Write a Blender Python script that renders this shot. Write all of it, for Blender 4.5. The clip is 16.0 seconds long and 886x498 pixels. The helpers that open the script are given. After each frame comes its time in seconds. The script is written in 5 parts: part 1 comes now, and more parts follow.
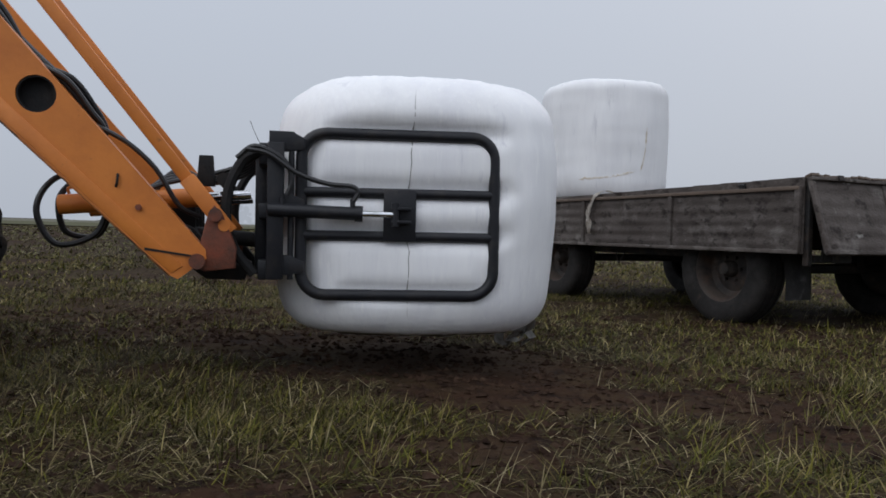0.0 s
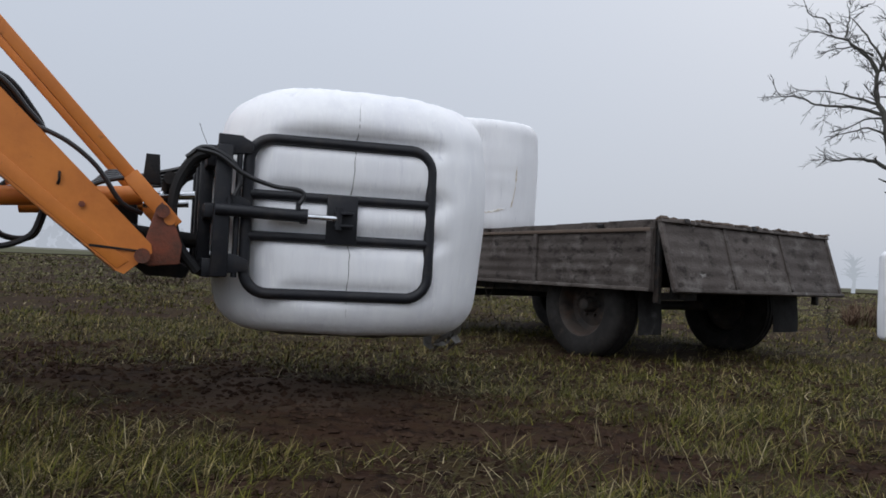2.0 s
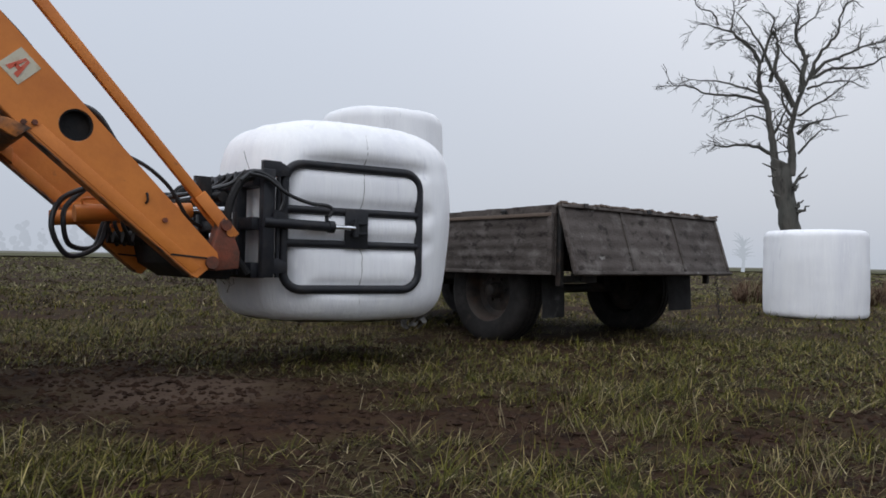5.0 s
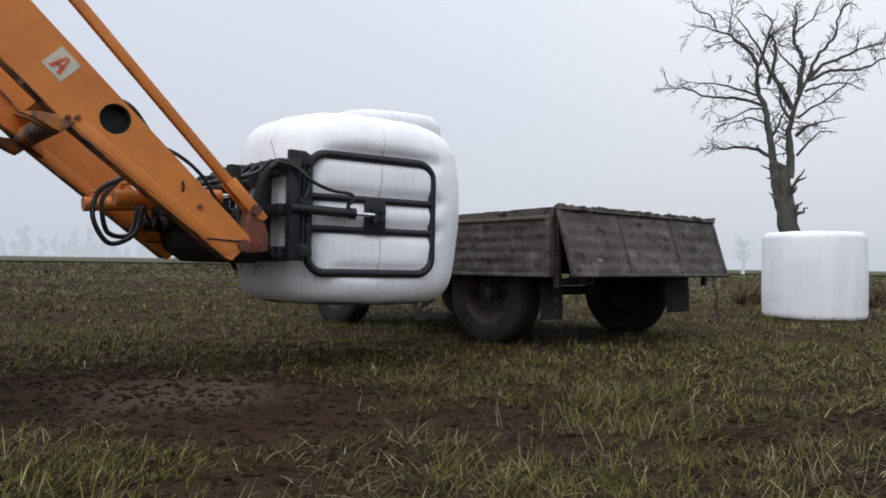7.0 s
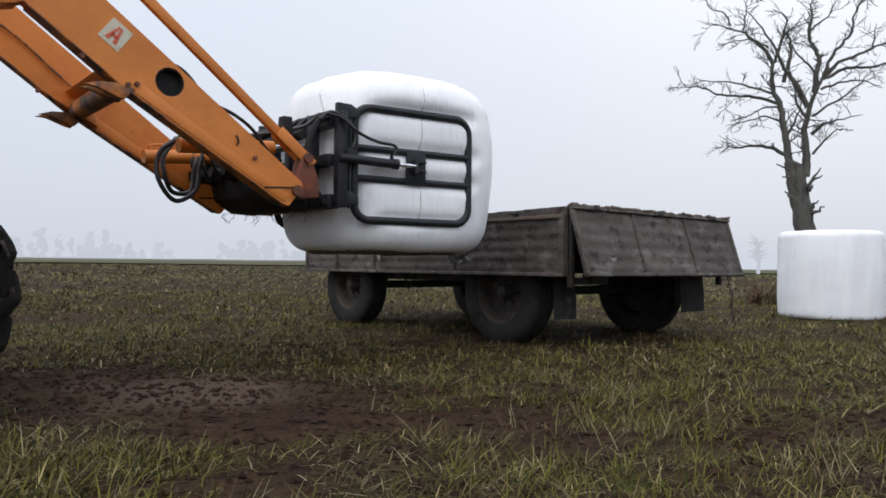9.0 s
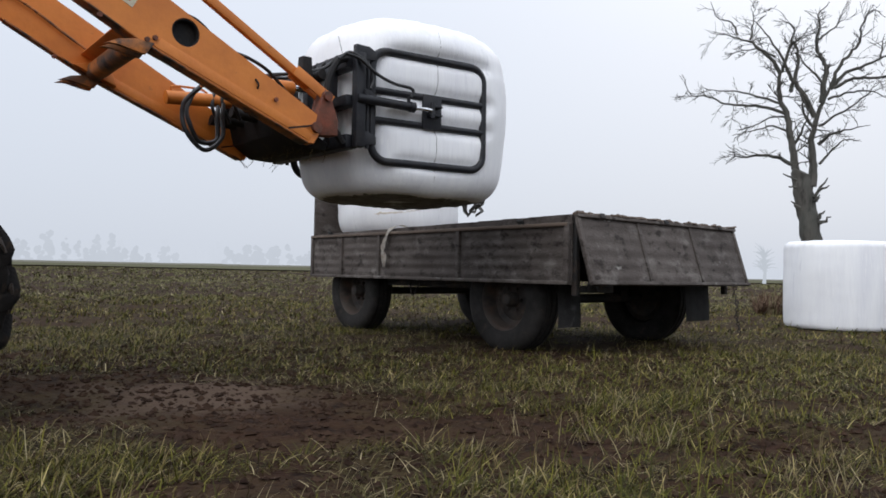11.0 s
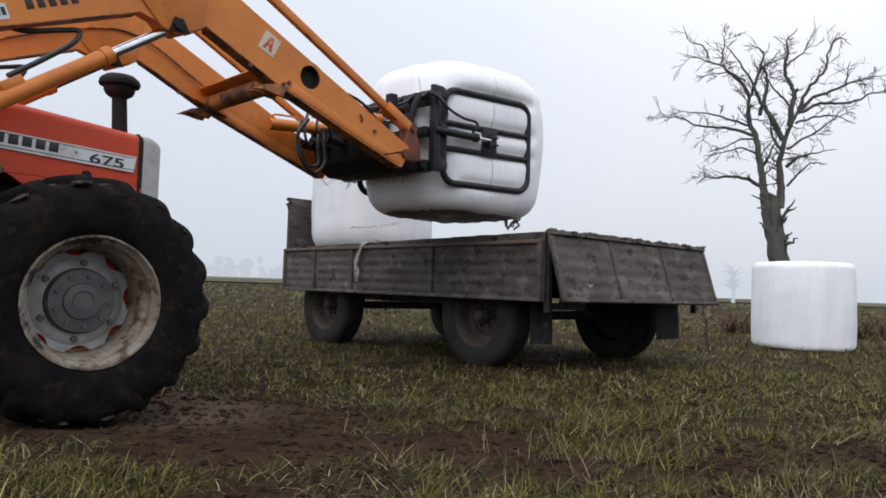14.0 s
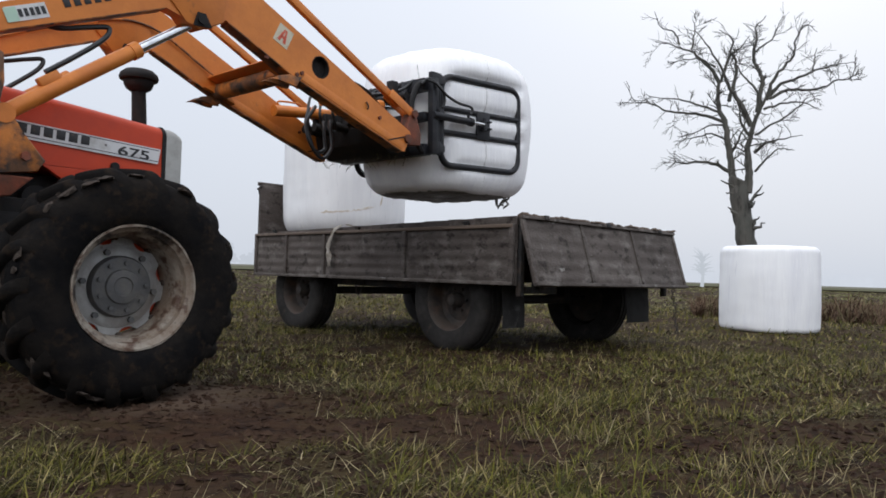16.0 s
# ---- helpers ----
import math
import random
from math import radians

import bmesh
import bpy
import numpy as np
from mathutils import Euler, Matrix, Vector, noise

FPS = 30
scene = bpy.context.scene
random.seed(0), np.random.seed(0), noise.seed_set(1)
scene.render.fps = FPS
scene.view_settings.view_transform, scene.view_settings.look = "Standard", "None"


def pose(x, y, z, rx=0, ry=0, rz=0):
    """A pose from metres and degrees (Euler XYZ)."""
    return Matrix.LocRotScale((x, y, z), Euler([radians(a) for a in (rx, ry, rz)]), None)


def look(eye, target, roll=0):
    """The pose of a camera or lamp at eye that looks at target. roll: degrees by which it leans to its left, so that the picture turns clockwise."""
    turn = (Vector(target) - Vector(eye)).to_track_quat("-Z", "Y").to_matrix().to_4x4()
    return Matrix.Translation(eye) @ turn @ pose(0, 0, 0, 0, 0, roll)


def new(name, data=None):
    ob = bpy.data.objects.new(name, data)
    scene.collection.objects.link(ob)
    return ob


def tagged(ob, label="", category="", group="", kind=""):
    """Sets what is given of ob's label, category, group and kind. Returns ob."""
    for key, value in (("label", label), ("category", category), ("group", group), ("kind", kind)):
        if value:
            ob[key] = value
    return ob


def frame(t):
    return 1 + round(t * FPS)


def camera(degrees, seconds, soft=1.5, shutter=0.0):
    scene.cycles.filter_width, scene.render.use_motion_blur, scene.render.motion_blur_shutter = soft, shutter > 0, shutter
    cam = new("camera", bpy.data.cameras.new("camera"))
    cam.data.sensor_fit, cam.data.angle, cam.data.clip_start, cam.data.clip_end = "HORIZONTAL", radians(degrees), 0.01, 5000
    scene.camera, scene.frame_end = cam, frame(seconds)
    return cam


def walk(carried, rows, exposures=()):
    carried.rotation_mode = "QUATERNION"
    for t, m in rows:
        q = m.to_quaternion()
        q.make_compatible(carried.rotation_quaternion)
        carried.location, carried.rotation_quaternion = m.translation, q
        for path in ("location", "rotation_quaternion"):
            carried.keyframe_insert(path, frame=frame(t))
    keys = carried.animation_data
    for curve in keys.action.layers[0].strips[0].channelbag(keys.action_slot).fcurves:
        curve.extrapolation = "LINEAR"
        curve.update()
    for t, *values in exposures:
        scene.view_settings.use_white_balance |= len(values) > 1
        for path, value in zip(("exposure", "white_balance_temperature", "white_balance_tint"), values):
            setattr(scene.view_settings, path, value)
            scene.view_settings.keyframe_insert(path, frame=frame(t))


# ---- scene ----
# ------------------------------------------------------------------ camera
cam = camera(63.05, 16.0, soft=1.7)
walk(cam, [
    (0, pose(-0.161, -0.022, 0.691, 88.721, -1.347, 15.391)),
    (0.5, pose(-0.145, -0.013, 0.687, 89.673, -0.553, 14.332)),
    (1, pose(-0.125, -0.006, 0.693, 89.916, -1.621, 12.139)),
    (1.5, pose(-0.094, -0.003, 0.700, 90.769, -2.101, 10.243)),
    (2, pose(-0.058, 0.007, 0.699, 91.604, -2.493, 6.087)),
    (2.5, pose(-0.042, 0.010, 0.703, 91.720, -2.040, 5.255)),
    (3, pose(-0.052, 0.015, 0.694, 92.478, -2.431, 4.171)),
    (3.5, pose(-0.036, 0.024, 0.689, 92.194, -0.177, 4.661)),
    (4, pose(-0.036, 0.023, 0.687, 91.791, -1.045, 1.605)),
    (4.5, pose(-0.007, 0.026, 0.695, 91.679, -1.212, -0.023)),
    (5, pose(-0.017, 0.023, 0.690, 91.003, -0.874, -0.934)),
    (5.2, pose(-0.023, 0.025, 0.696, 90.885, -0.746, -0.567)),
    (7.3, pose(-0.002, 0.001, 0.678, 91.298, -0.730, -1.020)),
    (7.5, pose(-0.007, 0.001, 0.675, 90.790, -1.420, -0.820)),
    (8, pose(-0.005, 0.001, 0.679, 91.203, -0.619, -0.839)),
    (8.5, pose(-0.003, 0.000, 0.679, 90.419, -0.879, -0.221)),
    (9, pose(-0.003, 0.002, 0.678, 91.304, -0.519, 0.107)),
    (11.3, pose(0.000, 0.000, 0.680, 91.826, -1.105, 0.526)),
    (11.5, pose(-0.004, 0.000, 0.679, 91.543, -0.557, 0.565)),
    (12, pose(-0.003, 0.002, 0.680, 91.245, -1.180, 0.361)),
    (12.5, pose(-0.005, -0.001, 0.680, 91.326, -1.233, -0.028)),
    (13, pose(0.004, 0.001, 0.688, 92.488, -0.647, -0.804)),
    (13.5, pose(-0.001, -0.002, 0.681, 92.264, -1.302, -1.383)),
    (14, pose(0.004, -0.000, 0.684, 93.057, -1.884, -1.606)),
    (14.5, pose(0.003, -0.001, 0.684, 92.608, -2.021, -2.024)),
    (15, pose(0.004, -0.001, 0.680, 92.853, -1.941, -2.422)),
    (15.5, pose(0.012, 0.000, 0.681, 92.279, -1.351, -3.739)),
    (16, pose(0.009, -0.002, 0.675, 91.972, -1.666, -3.723)),
], exposures=[(0, -0.39, 6120, 10), (2, -0.27, 6120, 10), (5, -0.21, 6120, 10), (7.5, 0.02, 6220, 10), (9, 0.11, 6220, 10), (16, 0.11, 6250, 10)])

# ------------------------------------------------------------------ overcast, foggy daylight
world = bpy.data.worlds.new("world")
scene.world = world
world.use_nodes = True
wt = world.node_tree
sky = wt.nodes.new("ShaderNodeTexSky")
sky.sky_type, sky.sun_disc = "NISHITA", False
sky.sun_elevation, sky.sun_rotation, sky.dust_density = radians(38), radians(30), 6.0
tone = wt.nodes.new("ShaderNodeMix")
tone.data_type = "RGBA"
grad = wt.nodes.new("ShaderNodeValToRGB")
geo_in = wt.nodes.new("ShaderNodeTexCoord")
sep = wt.nodes.new("ShaderNodeSeparateXYZ")
wt.links.new(geo_in.outputs["Generated"], sep.inputs[0])
wt.links.new(sep.outputs["Z"], grad.inputs[0])
grad.color_ramp.elements[0].position, grad.color_ramp.elements[0].color = 0.0, (6.3, 6.6, 7.15, 1)
grad.color_ramp.elements[1].position, grad.color_ramp.elements[1].color = 0.9, (14.5, 14.9, 15.8, 1)
mid = grad.color_ramp.elements.new(0.36)
mid.color = (7.7, 8.05, 8.7, 1)
tone.inputs[0].default_value = 0.93
wt.links.new(sky.outputs[0], tone.inputs[6])
wt.links.new(grad.outputs[0], tone.inputs[7])
wt.links.new(tone.outputs[2], wt.nodes["Background"].inputs[0])
wt.nodes["Background"].inputs[1].default_value = 0.1

sun = new("sun", bpy.data.lights.new("sun", "SUN"))
sun.data.energy, sun.data.angle, sun.data.color = 0.95, radians(45), (1.0, 0.97, 0.93)
sun.matrix_world = look((-7, -16, 16), (0, 0, 0))


# ------------------------------------------------------------------ materials
def mat(name, base, rough=0.6, metal=0.0, spots=(), bump=0.0, bump_scale=60.0, rand=0.0, coords="Object", spec=0.5, stretch=(1, 1, 1)):
    """A surface with stains: spots are (colour, noise scale, threshold, softness, detail)."""
    m = bpy.data.materials.new(name)
    m.use_nodes = True
    t = m.node_tree
    b = t.nodes["Principled BSDF"]
    b.inputs["Roughness"].default_value, b.inputs["Metallic"].default_value = rough, metal
    b.inputs["Specular IOR Level"].default_value = spec
    co = t.nodes.new("ShaderNodeTexCoord")
    mp = t.nodes.new("ShaderNodeMapping")
    mp.inputs["Scale"].default_value = stretch
    t.links.new(co.outputs[coords], mp.inputs[0])
    rgb = t.nodes.new("ShaderNodeRGB")
    rgb.outputs[0].default_value = (*base, 1)
    last = rgb.outputs[0]
    for k, (col, scale, at, soft, detail) in enumerate(spots):
        n = t.nodes.new("ShaderNodeTexNoise")
        n.inputs["Scale"].default_value, n.inputs["Detail"].default_value = scale, detail
        n.inputs["Roughness"].default_value = 0.65
        off = t.nodes.new("ShaderNodeVectorMath")
        off.inputs[1].default_value = (3.7 * k, 1.9 * k, 5.3 * k)
        t.links.new(mp.outputs[0], off.inputs[0])
        t.links.new(off.outputs[0], n.inputs["Vector"])
        r = t.nodes.new("ShaderNodeMapRange")
        r.inputs[1].default_value, r.inputs[2].default_value = at - soft, at + soft
        t.links.new(n.outputs[0], r.inputs[0])
        mx = t.nodes.new("ShaderNodeMix")
        mx.data_type = "RGBA"
        t.links.new(r.outputs[0], mx.inputs[0])
        t.links.new(last, mx.inputs[6])
        mx.inputs[7].default_value = (*col, 1)
        last = mx.outputs[2]
    if rand:
        oi = t.nodes.new("ShaderNodeObjectInfo")
        hs = t.nodes.new("ShaderNodeHueSaturation")
        mr = t.nodes.new("ShaderNodeMapRange")
        mr.inputs[3].default_value, mr.inputs[4].default_value = 1 - rand, 1 + rand
        t.links.new(oi.outputs["Random"], mr.inputs[0])
        t.links.new(mr.outputs[0], hs.inputs["Value"])
        t.links.new(last, hs.inputs["Color"])
        last = hs.outputs[0]
    t.links.new(last, b.inputs["Base Color"])
    if bump:
        n = t.nodes.new("ShaderNodeTexNoise")
        n.inputs["Scale"].default_value, n.inputs["Detail"].default_value = bump_scale, 6
        t.links.new(mp.outputs[0], n.inputs["Vector"])
        bp = t.nodes.new("ShaderNodeBump")
        bp.inputs["Strength"].default_value, bp.inputs["Distance"].default_value = bump, 0.01
        t.links.new(n.outputs[0], bp.inputs["Height"])
        t.links.new(bp.outputs[0], b.inputs["Normal"])
        rr = t.nodes.new("ShaderNodeMapRange")
        rr.inputs[3].default_value, rr.inputs[4].default_value = max(rough - 0.12, 0.05), min(rough + 0.12, 1)
        t.links.new(n.outputs[0], rr.inputs[0])
        t.links.new(rr.outputs[0], b.inputs["Roughness"])
    return m


def island_mat(name, ramp, rough=0.7):
    """Blades: each one takes its colour from a ramp."""
    m = bpy.data.materials.new(name)
    m.use_nodes = True
    t = m.node_tree
    b = t.nodes["Principled BSDF"]
    b.inputs["Roughness"].default_value = rough
    b.inputs["Specular IOR Level"].default_value = 0.14
    g = t.nodes.new("ShaderNodeNewGeometry")
    cr = t.nodes.new("ShaderNodeValToRGB")
    el = cr.color_ramp.elements
    while len(el) < len(ramp):
        el.new(0.5)
    for e, (p, c) in zip(el, ramp):
        e.position, e.color = p, (*c, 1)
    t.links.new(g.outputs["Random Per Island"], cr.inputs[0])
    t.links.new(cr.outputs[0], b.inputs["Base Color"])
    return m


ORANGE = mat("orange_paint", (0.66, 0.212, 0.03), 0.5, spots=[((0.5, 0.145, 0.02), 3, 0.55, 0.15, 5), ((0.2, 0.07, 0.025), 7, 0.7, 0.05, 9), ((0.08, 0.045, 0.03), 4, 0.72, 0.06, 10), ((0.72, 0.42, 0.22), 14, 0.75, 0.025, 8)], bump=0.12, bump_scale=40)
ORANGE_WORN = mat("orange_paint_dirty", (0.5, 0.16, 0.02), 0.55, spots=[((0.12, 0.055, 0.025), 5, 0.48, 0.08, 9), ((0.025, 0.019, 0.017), 8, 0.57, 0.05, 9)], bump=0.3, bump_scale=50)
RUST_RED = mat("rusty_red_steel", (0.22, 0.055, 0.025), 0.7, spots=[((0.09, 0.035, 0.02), 9, 0.5, 0.12, 8), ((0.03, 0.025, 0.022), 5, 0.62, 0.08, 6)], bump=0.3, bump_scale=70)
BLACK_STEEL = mat("black_painted_steel", (0.0125, 0.013, 0.0165), 0.45, spots=[((0.032, 0.028, 0.027), 12, 0.62, 0.1, 8), ((0.08, 0.05, 0.032), 30, 0.74, 0.04, 6)], bump=0.15, bump_scale=60, spec=0.35)
HOSE = mat("black_rubber_hose", (0.013, 0.013, 0.014), 0.4, bump=0.1, bump_scale=200)
CHROME = mat("polished_piston_rod", (0.75, 0.76, 0.78), 0.15, 1.0, spots=[((0.5, 0.5, 0.5), 20, 0.6, 0.2, 4)])
WRAP = mat("white_stretch_film", (0.93, 0.93, 0.935), 0.38, spots=[((0.83, 0.83, 0.86), 1.1, 0.56, 0.14, 6), ((0.72, 0.72, 0.76), 3.2, 0.68, 0.07, 8), ((0.95, 0.95, 0.95), 9, 0.62, 0.06, 6)], bump=0.5, bump_scale=7, stretch=(4.5, 4.5, 0.45), spec=0.4)
WRAP_DIRTY = mat("white_stretch_film_muddy", (0.9, 0.9, 0.905), 0.4, spots=[((0.8, 0.8, 0.82), 1.3, 0.56, 0.16, 6), ((0.66, 0.66, 0.69), 4, 0.68, 0.07, 8), ((0.6, 0.52, 0.42), 2.4, 0.715, 0.03, 10)], bump=0.5, bump_scale=7, stretch=(3.5, 3.5, 0.5), spec=0.4)
SMEAR = mat("brown_mud_smear", (0.62, 0.54, 0.43), 0.8, spots=[((0.82, 0.8, 0.77), 14, 0.5, 0.08, 8), ((0.42, 0.31, 0.2), 22, 0.62, 0.06, 7)], bump=0.3, bump_scale=60)
FILM_FLAP = mat("dirty_loose_film", (0.2, 0.19, 0.17), 0.5, spots=[((0.06, 0.05, 0.04), 10, 0.52, 0.1, 7), ((0.6, 0.6, 0.6), 6, 0.66, 0.05, 5)], bump=0.5, bump_scale=25)
BOARD = mat("weathered_grey_board", (0.098, 0.083, 0.074), 0.78, spots=[((0.06, 0.048, 0.042), 2.2, 0.5, 0.14, 8), ((0.155, 0.138, 0.125), 5, 0.6, 0.07, 10), ((0.3, 0.285, 0.265), 2.6, 0.665, 0.025, 13), ((0.024, 0.018, 0.015), 11, 0.6, 0.06, 9), ((0.26, 0.235, 0.21), 26, 0.7, 0.03, 8)], bump=0.6, bump_scale=45, stretch=(0.8, 1, 1.2), rand=0.14, spec=0.3)
BOARD_EDGE = mat("bare_wood_edge", (0.14, 0.1, 0.074), 0.8, spots=[((0.09, 0.065, 0.05), 8, 0.5, 0.14, 8), ((0.28, 0.23, 0.18), 20, 0.66, 0.08, 6)], bump=0.5, bump_scale=30, stretch=(0.2, 1, 1))
CHASSIS = mat("dark_chassis_steel", (0.013, 0.0125, 0.0125), 0.7, spots=[((0.06, 0.04, 0.03), 9, 0.6, 0.12, 7)], bump=0.3, bump_scale=50)
TYRE = mat("worn_black_tyre", (0.015, 0.0135, 0.0125), 0.8, spots=[((0.034, 0.031, 0.029), 6, 0.54, 0.15, 8), ((0.06, 0.046, 0.034), 12, 0.66, 0.08, 8)], bump=0.35, bump_scale=60, spec=0.2)
TYRE_MUD = mat("muddy_tractor_tyre", (0.005, 0.005, 0.0055), 0.8, spots=[((0.013, 0.011, 0.0095), 5, 0.52, 0.1, 8), ((0.05, 0.033, 0.021), 5, 0.67, 0.05, 10), ((0.022, 0.0155, 0.011), 14, 0.6, 0.06, 8)], bump=0.6, bump_scale=35, spec=0.07)
FLAP = mat("dusty_rubber_flap", (0.045, 0.043, 0.042), 0.8, spots=[((0.02, 0.018, 0.017), 5, 0.5, 0.12, 8), ((0.12, 0.115, 0.11), 6, 0.64, 0.06, 9)], bump=0.2, bump_scale=60)
MUD = mat("mud_clod", (0.032, 0.021, 0.014), 0.9, spots=[((0.025, 0.017, 0.012), 30, 0.5, 0.15, 6)], bump=0.8, bump_scale=90)
RIM_RUST = mat("rusty_grey_rim", (0.055, 0.043, 0.035), 0.75, spots=[((0.075, 0.045, 0.031), 7, 0.56, 0.1, 8), ((0.02, 0.018, 0.017), 5, 0.56, 0.1, 6), ((0.13, 0.115, 0.1), 11, 0.68, 0.06, 7)], bump=0.4, bump_scale=50)
RIM_GREY = mat("grey_rim_paint", (0.42, 0.42, 0.41), 0.5, spots=[((0.26, 0.24, 0.22), 6, 0.54, 0.12, 8), ((0.1, 0.06, 0.038), 7, 0.66, 0.05, 9)], bump=0.2, bump_scale=50)
RIM_EDGE = mat("rust_eaten_rim_edge", (0.27, 0.24, 0.2), 0.6, spots=[((0.17, 0.125, 0.09), 6, 0.48, 0.1, 9), ((0.07, 0.035, 0.02), 11, 0.56, 0.05, 10), ((0.016, 0.012, 0.01), 7, 0.6, 0.04, 10)], bump=0.4, bump_scale=50)
HUB_GREY = mat("dark_grey_hub", (0.075, 0.075, 0.076), 0.5, spots=[((0.14, 0.13, 0.115), 9, 0.58, 0.12, 8)], bump=0.25, bump_scale=60)
RED = mat("red_bonnet_paint", (0.6, 0.062, 0.017), 0.42, spots=[((0.44, 0.045, 0.02), 3, 0.55, 0.2, 6), ((0.2, 0.07, 0.04), 8, 0.7, 0.05, 9), ((0.32, 0.16, 0.11), 14, 0.74, 0.04, 8)], bump=0.1, bump_scale=30, spec=0.3)
SILVER = mat("silver_stripe", (0.68, 0.68, 0.68), 0.5, spots=[((0.5, 0.49, 0.47), 10, 0.6, 0.1, 7)])
GRILLE = mat("grey_grille_cap", (0.42, 0.42, 0.4), 0.6, spots=[((0.27, 0.26, 0.24), 7, 0.55, 0.14, 8)], bump=0.2, bump_scale=60)
DARK = mat("dark_engine_parts", (0.015, 0.0145, 0.015), 0.7, spots=[((0.03, 0.024, 0.02), 10, 0.6, 0.1, 7)], bump=0.3, bump_scale=60, spec=0.25)
INK = mat("black_lettering", (0.02, 0.02, 0.022), 0.5, spots=[((0.09, 0.06, 0.04), 20, 0.68, 0.08, 5)])
DECAL = mat("cream_decal", (0.6, 0.55, 0.42), 0.5, spots=[((0.42, 0.33, 0.2), 18, 0.6, 0.1, 6)])
DECAL_RED = mat("faded_red_print", (0.6, 0.1, 0.05), 0.5, spots=[((0.6, 0.3, 0.2), 25, 0.62, 0.1, 6)])
DECAL_GREEN = mat("pale_green_print", (0.45, 0.62, 0.5), 0.5)
STRAP = mat("dirty_white_strap", (0.62, 0.58, 0.52), 0.8, spots=[((0.35, 0.27, 0.2), 16, 0.58, 0.1, 7)], bump=0.5, bump_scale=90)
BARK = mat("grey_dead_bark", (0.068, 0.068, 0.058), 0.9, spots=[((0.115, 0.105, 0.09), 4, 0.55, 0.12, 8), ((0.03, 0.026, 0.024), 9, 0.6, 0.1, 8)], bump=0.7, bump_scale=25, stretch=(1, 1, 0.3))
SOIL = mat("dark_soil_with_litter", (0.037, 0.019, 0.0117), 0.95, spots=[((0.043, 0.031, 0.015), 0.7, 0.48, 0.12, 9), ((0.032, 0.0165, 0.0105), 2.3, 0.55, 0.08, 9), ((0.016, 0.0095, 0.007), 9, 0.56, 0.08, 9), ((0.1, 0.075, 0.04), 40, 0.68, 0.05, 7)], bump=1.0, bump_scale=34, spec=0.06)
CLOD = mat("crumbled_soil", (0.05, 0.03, 0.02), 0.95, spots=[((0.02, 0.012, 0.009), 5, 0.52, 0.12, 7), ((0.075, 0.05, 0.034), 9, 0.64, 0.08, 6)], bump=0.6, bump_scale=80, spec=0.06)
GRASS = island_mat("grass_blades", [(0.0, (0.017, 0.016, 0.004)), (0.28, (0.038, 0.039, 0.006)), (0.52, (0.08, 0.08, 0.009)), (0.72, (0.138, 0.124, 0.02)), (0.86, (0.09, 0.06, 0.026)), (1.0, (0.32, 0.26, 0.11))])
STRAW = island_mat("straw_litter", [(0.0, (0.0156, 0.0101, 0.0064)), (0.35, (0.0386, 0.0258, 0.0138)), (0.58, (0.0552, 0.0552, 0.0129)), (0.76, (0.0966, 0.0782, 0.0304)), (0.9, (0.1564, 0.1242, 0.0598)), (1.0, (0.3864, 0.3220, 0.1932))], 0.8)


# distant blades: grass colours lightened to put the haze in
HAZED_GRASS = island_mat("hazed_field_grass", [(0.0, (0.0510, 0.0493, 0.0187)), (0.3, (0.0850, 0.0850, 0.0289)), (0.6, (0.1318, 0.1275, 0.0442)), (0.85, (0.1615, 0.1403, 0.0680)), (1.0, (0.2550, 0.2210, 0.1360))])
DRY = island_mat("dry_stalks", [(0.0, (0.0840, 0.0595, 0.0315)), (0.4, (0.1400, 0.1085, 0.0560)), (0.75, (0.2100, 0.1750, 0.0910)), (1.0, (0.2800, 0.2380, 0.1470))], 0.8)
WEEDS = island_mat("dead_weeds", [(0.0, (0.0400, 0.0240, 0.0160)), (0.35, (0.0800, 0.0480, 0.0304)), (0.7, (0.1200, 0.0784, 0.0496)), (0.88, (0.0880, 0.0800, 0.0360)), (1.0, (0.1600, 0.1200, 0.0800))], 0.85)


def dry_patch(m, x, y, rx, ry, colour):
    """A dusty, dried-out patch with a ragged rim on the ground's material."""
    t = m.node_tree
    b = t.nodes["Principled BSDF"]
    before = b.inputs["Base Color"].links[0].from_socket
    co = t.nodes.new("ShaderNodeTexCoord")
    mp = t.nodes.new("ShaderNodeMapping")
    mp.vector_type = "TEXTURE"
    mp.inputs["Location"].default_value, mp.inputs["Scale"].default_value = (x, y, 0), (rx, ry, 1)
    gr = t.nodes.new("ShaderNodeTexGradient")
    gr.gradient_type = "SPHERICAL"
    n = t.nodes.new("ShaderNodeTexNoise")
    n.inputs["Scale"].default_value, n.inputs["Detail"].default_value = 2.6, 9
    add = t.nodes.new("ShaderNodeMath")
    add.operation = "ADD"
    r = t.nodes.new("ShaderNodeMapRange")
    r.inputs[1].default_value, r.inputs[2].default_value, r.inputs[4].default_value = 0.66, 1.1, 0.85
    mx = t.nodes.new("ShaderNodeMix")
    mx.data_type = "RGBA"
    mx.inputs[7].default_value = (*colour, 1)
    t.links.new(co.outputs["Object"], mp.inputs[0])
    t.links.new(mp.outputs[0], gr.inputs[0])
    t.links.new(co.outputs["Object"], n.inputs["Vector"])
    t.links.new(gr.outputs["Fac"], add.inputs[0])
    t.links.new(n.outputs[0], add.inputs[1])
    t.links.new(add.outputs[0], r.inputs[0])
    t.links.new(r.outputs[0], mx.inputs[0])
    t.links.new(before, mx.inputs[6])
    t.links.new(mx.outputs[2], b.inputs["Base Color"])


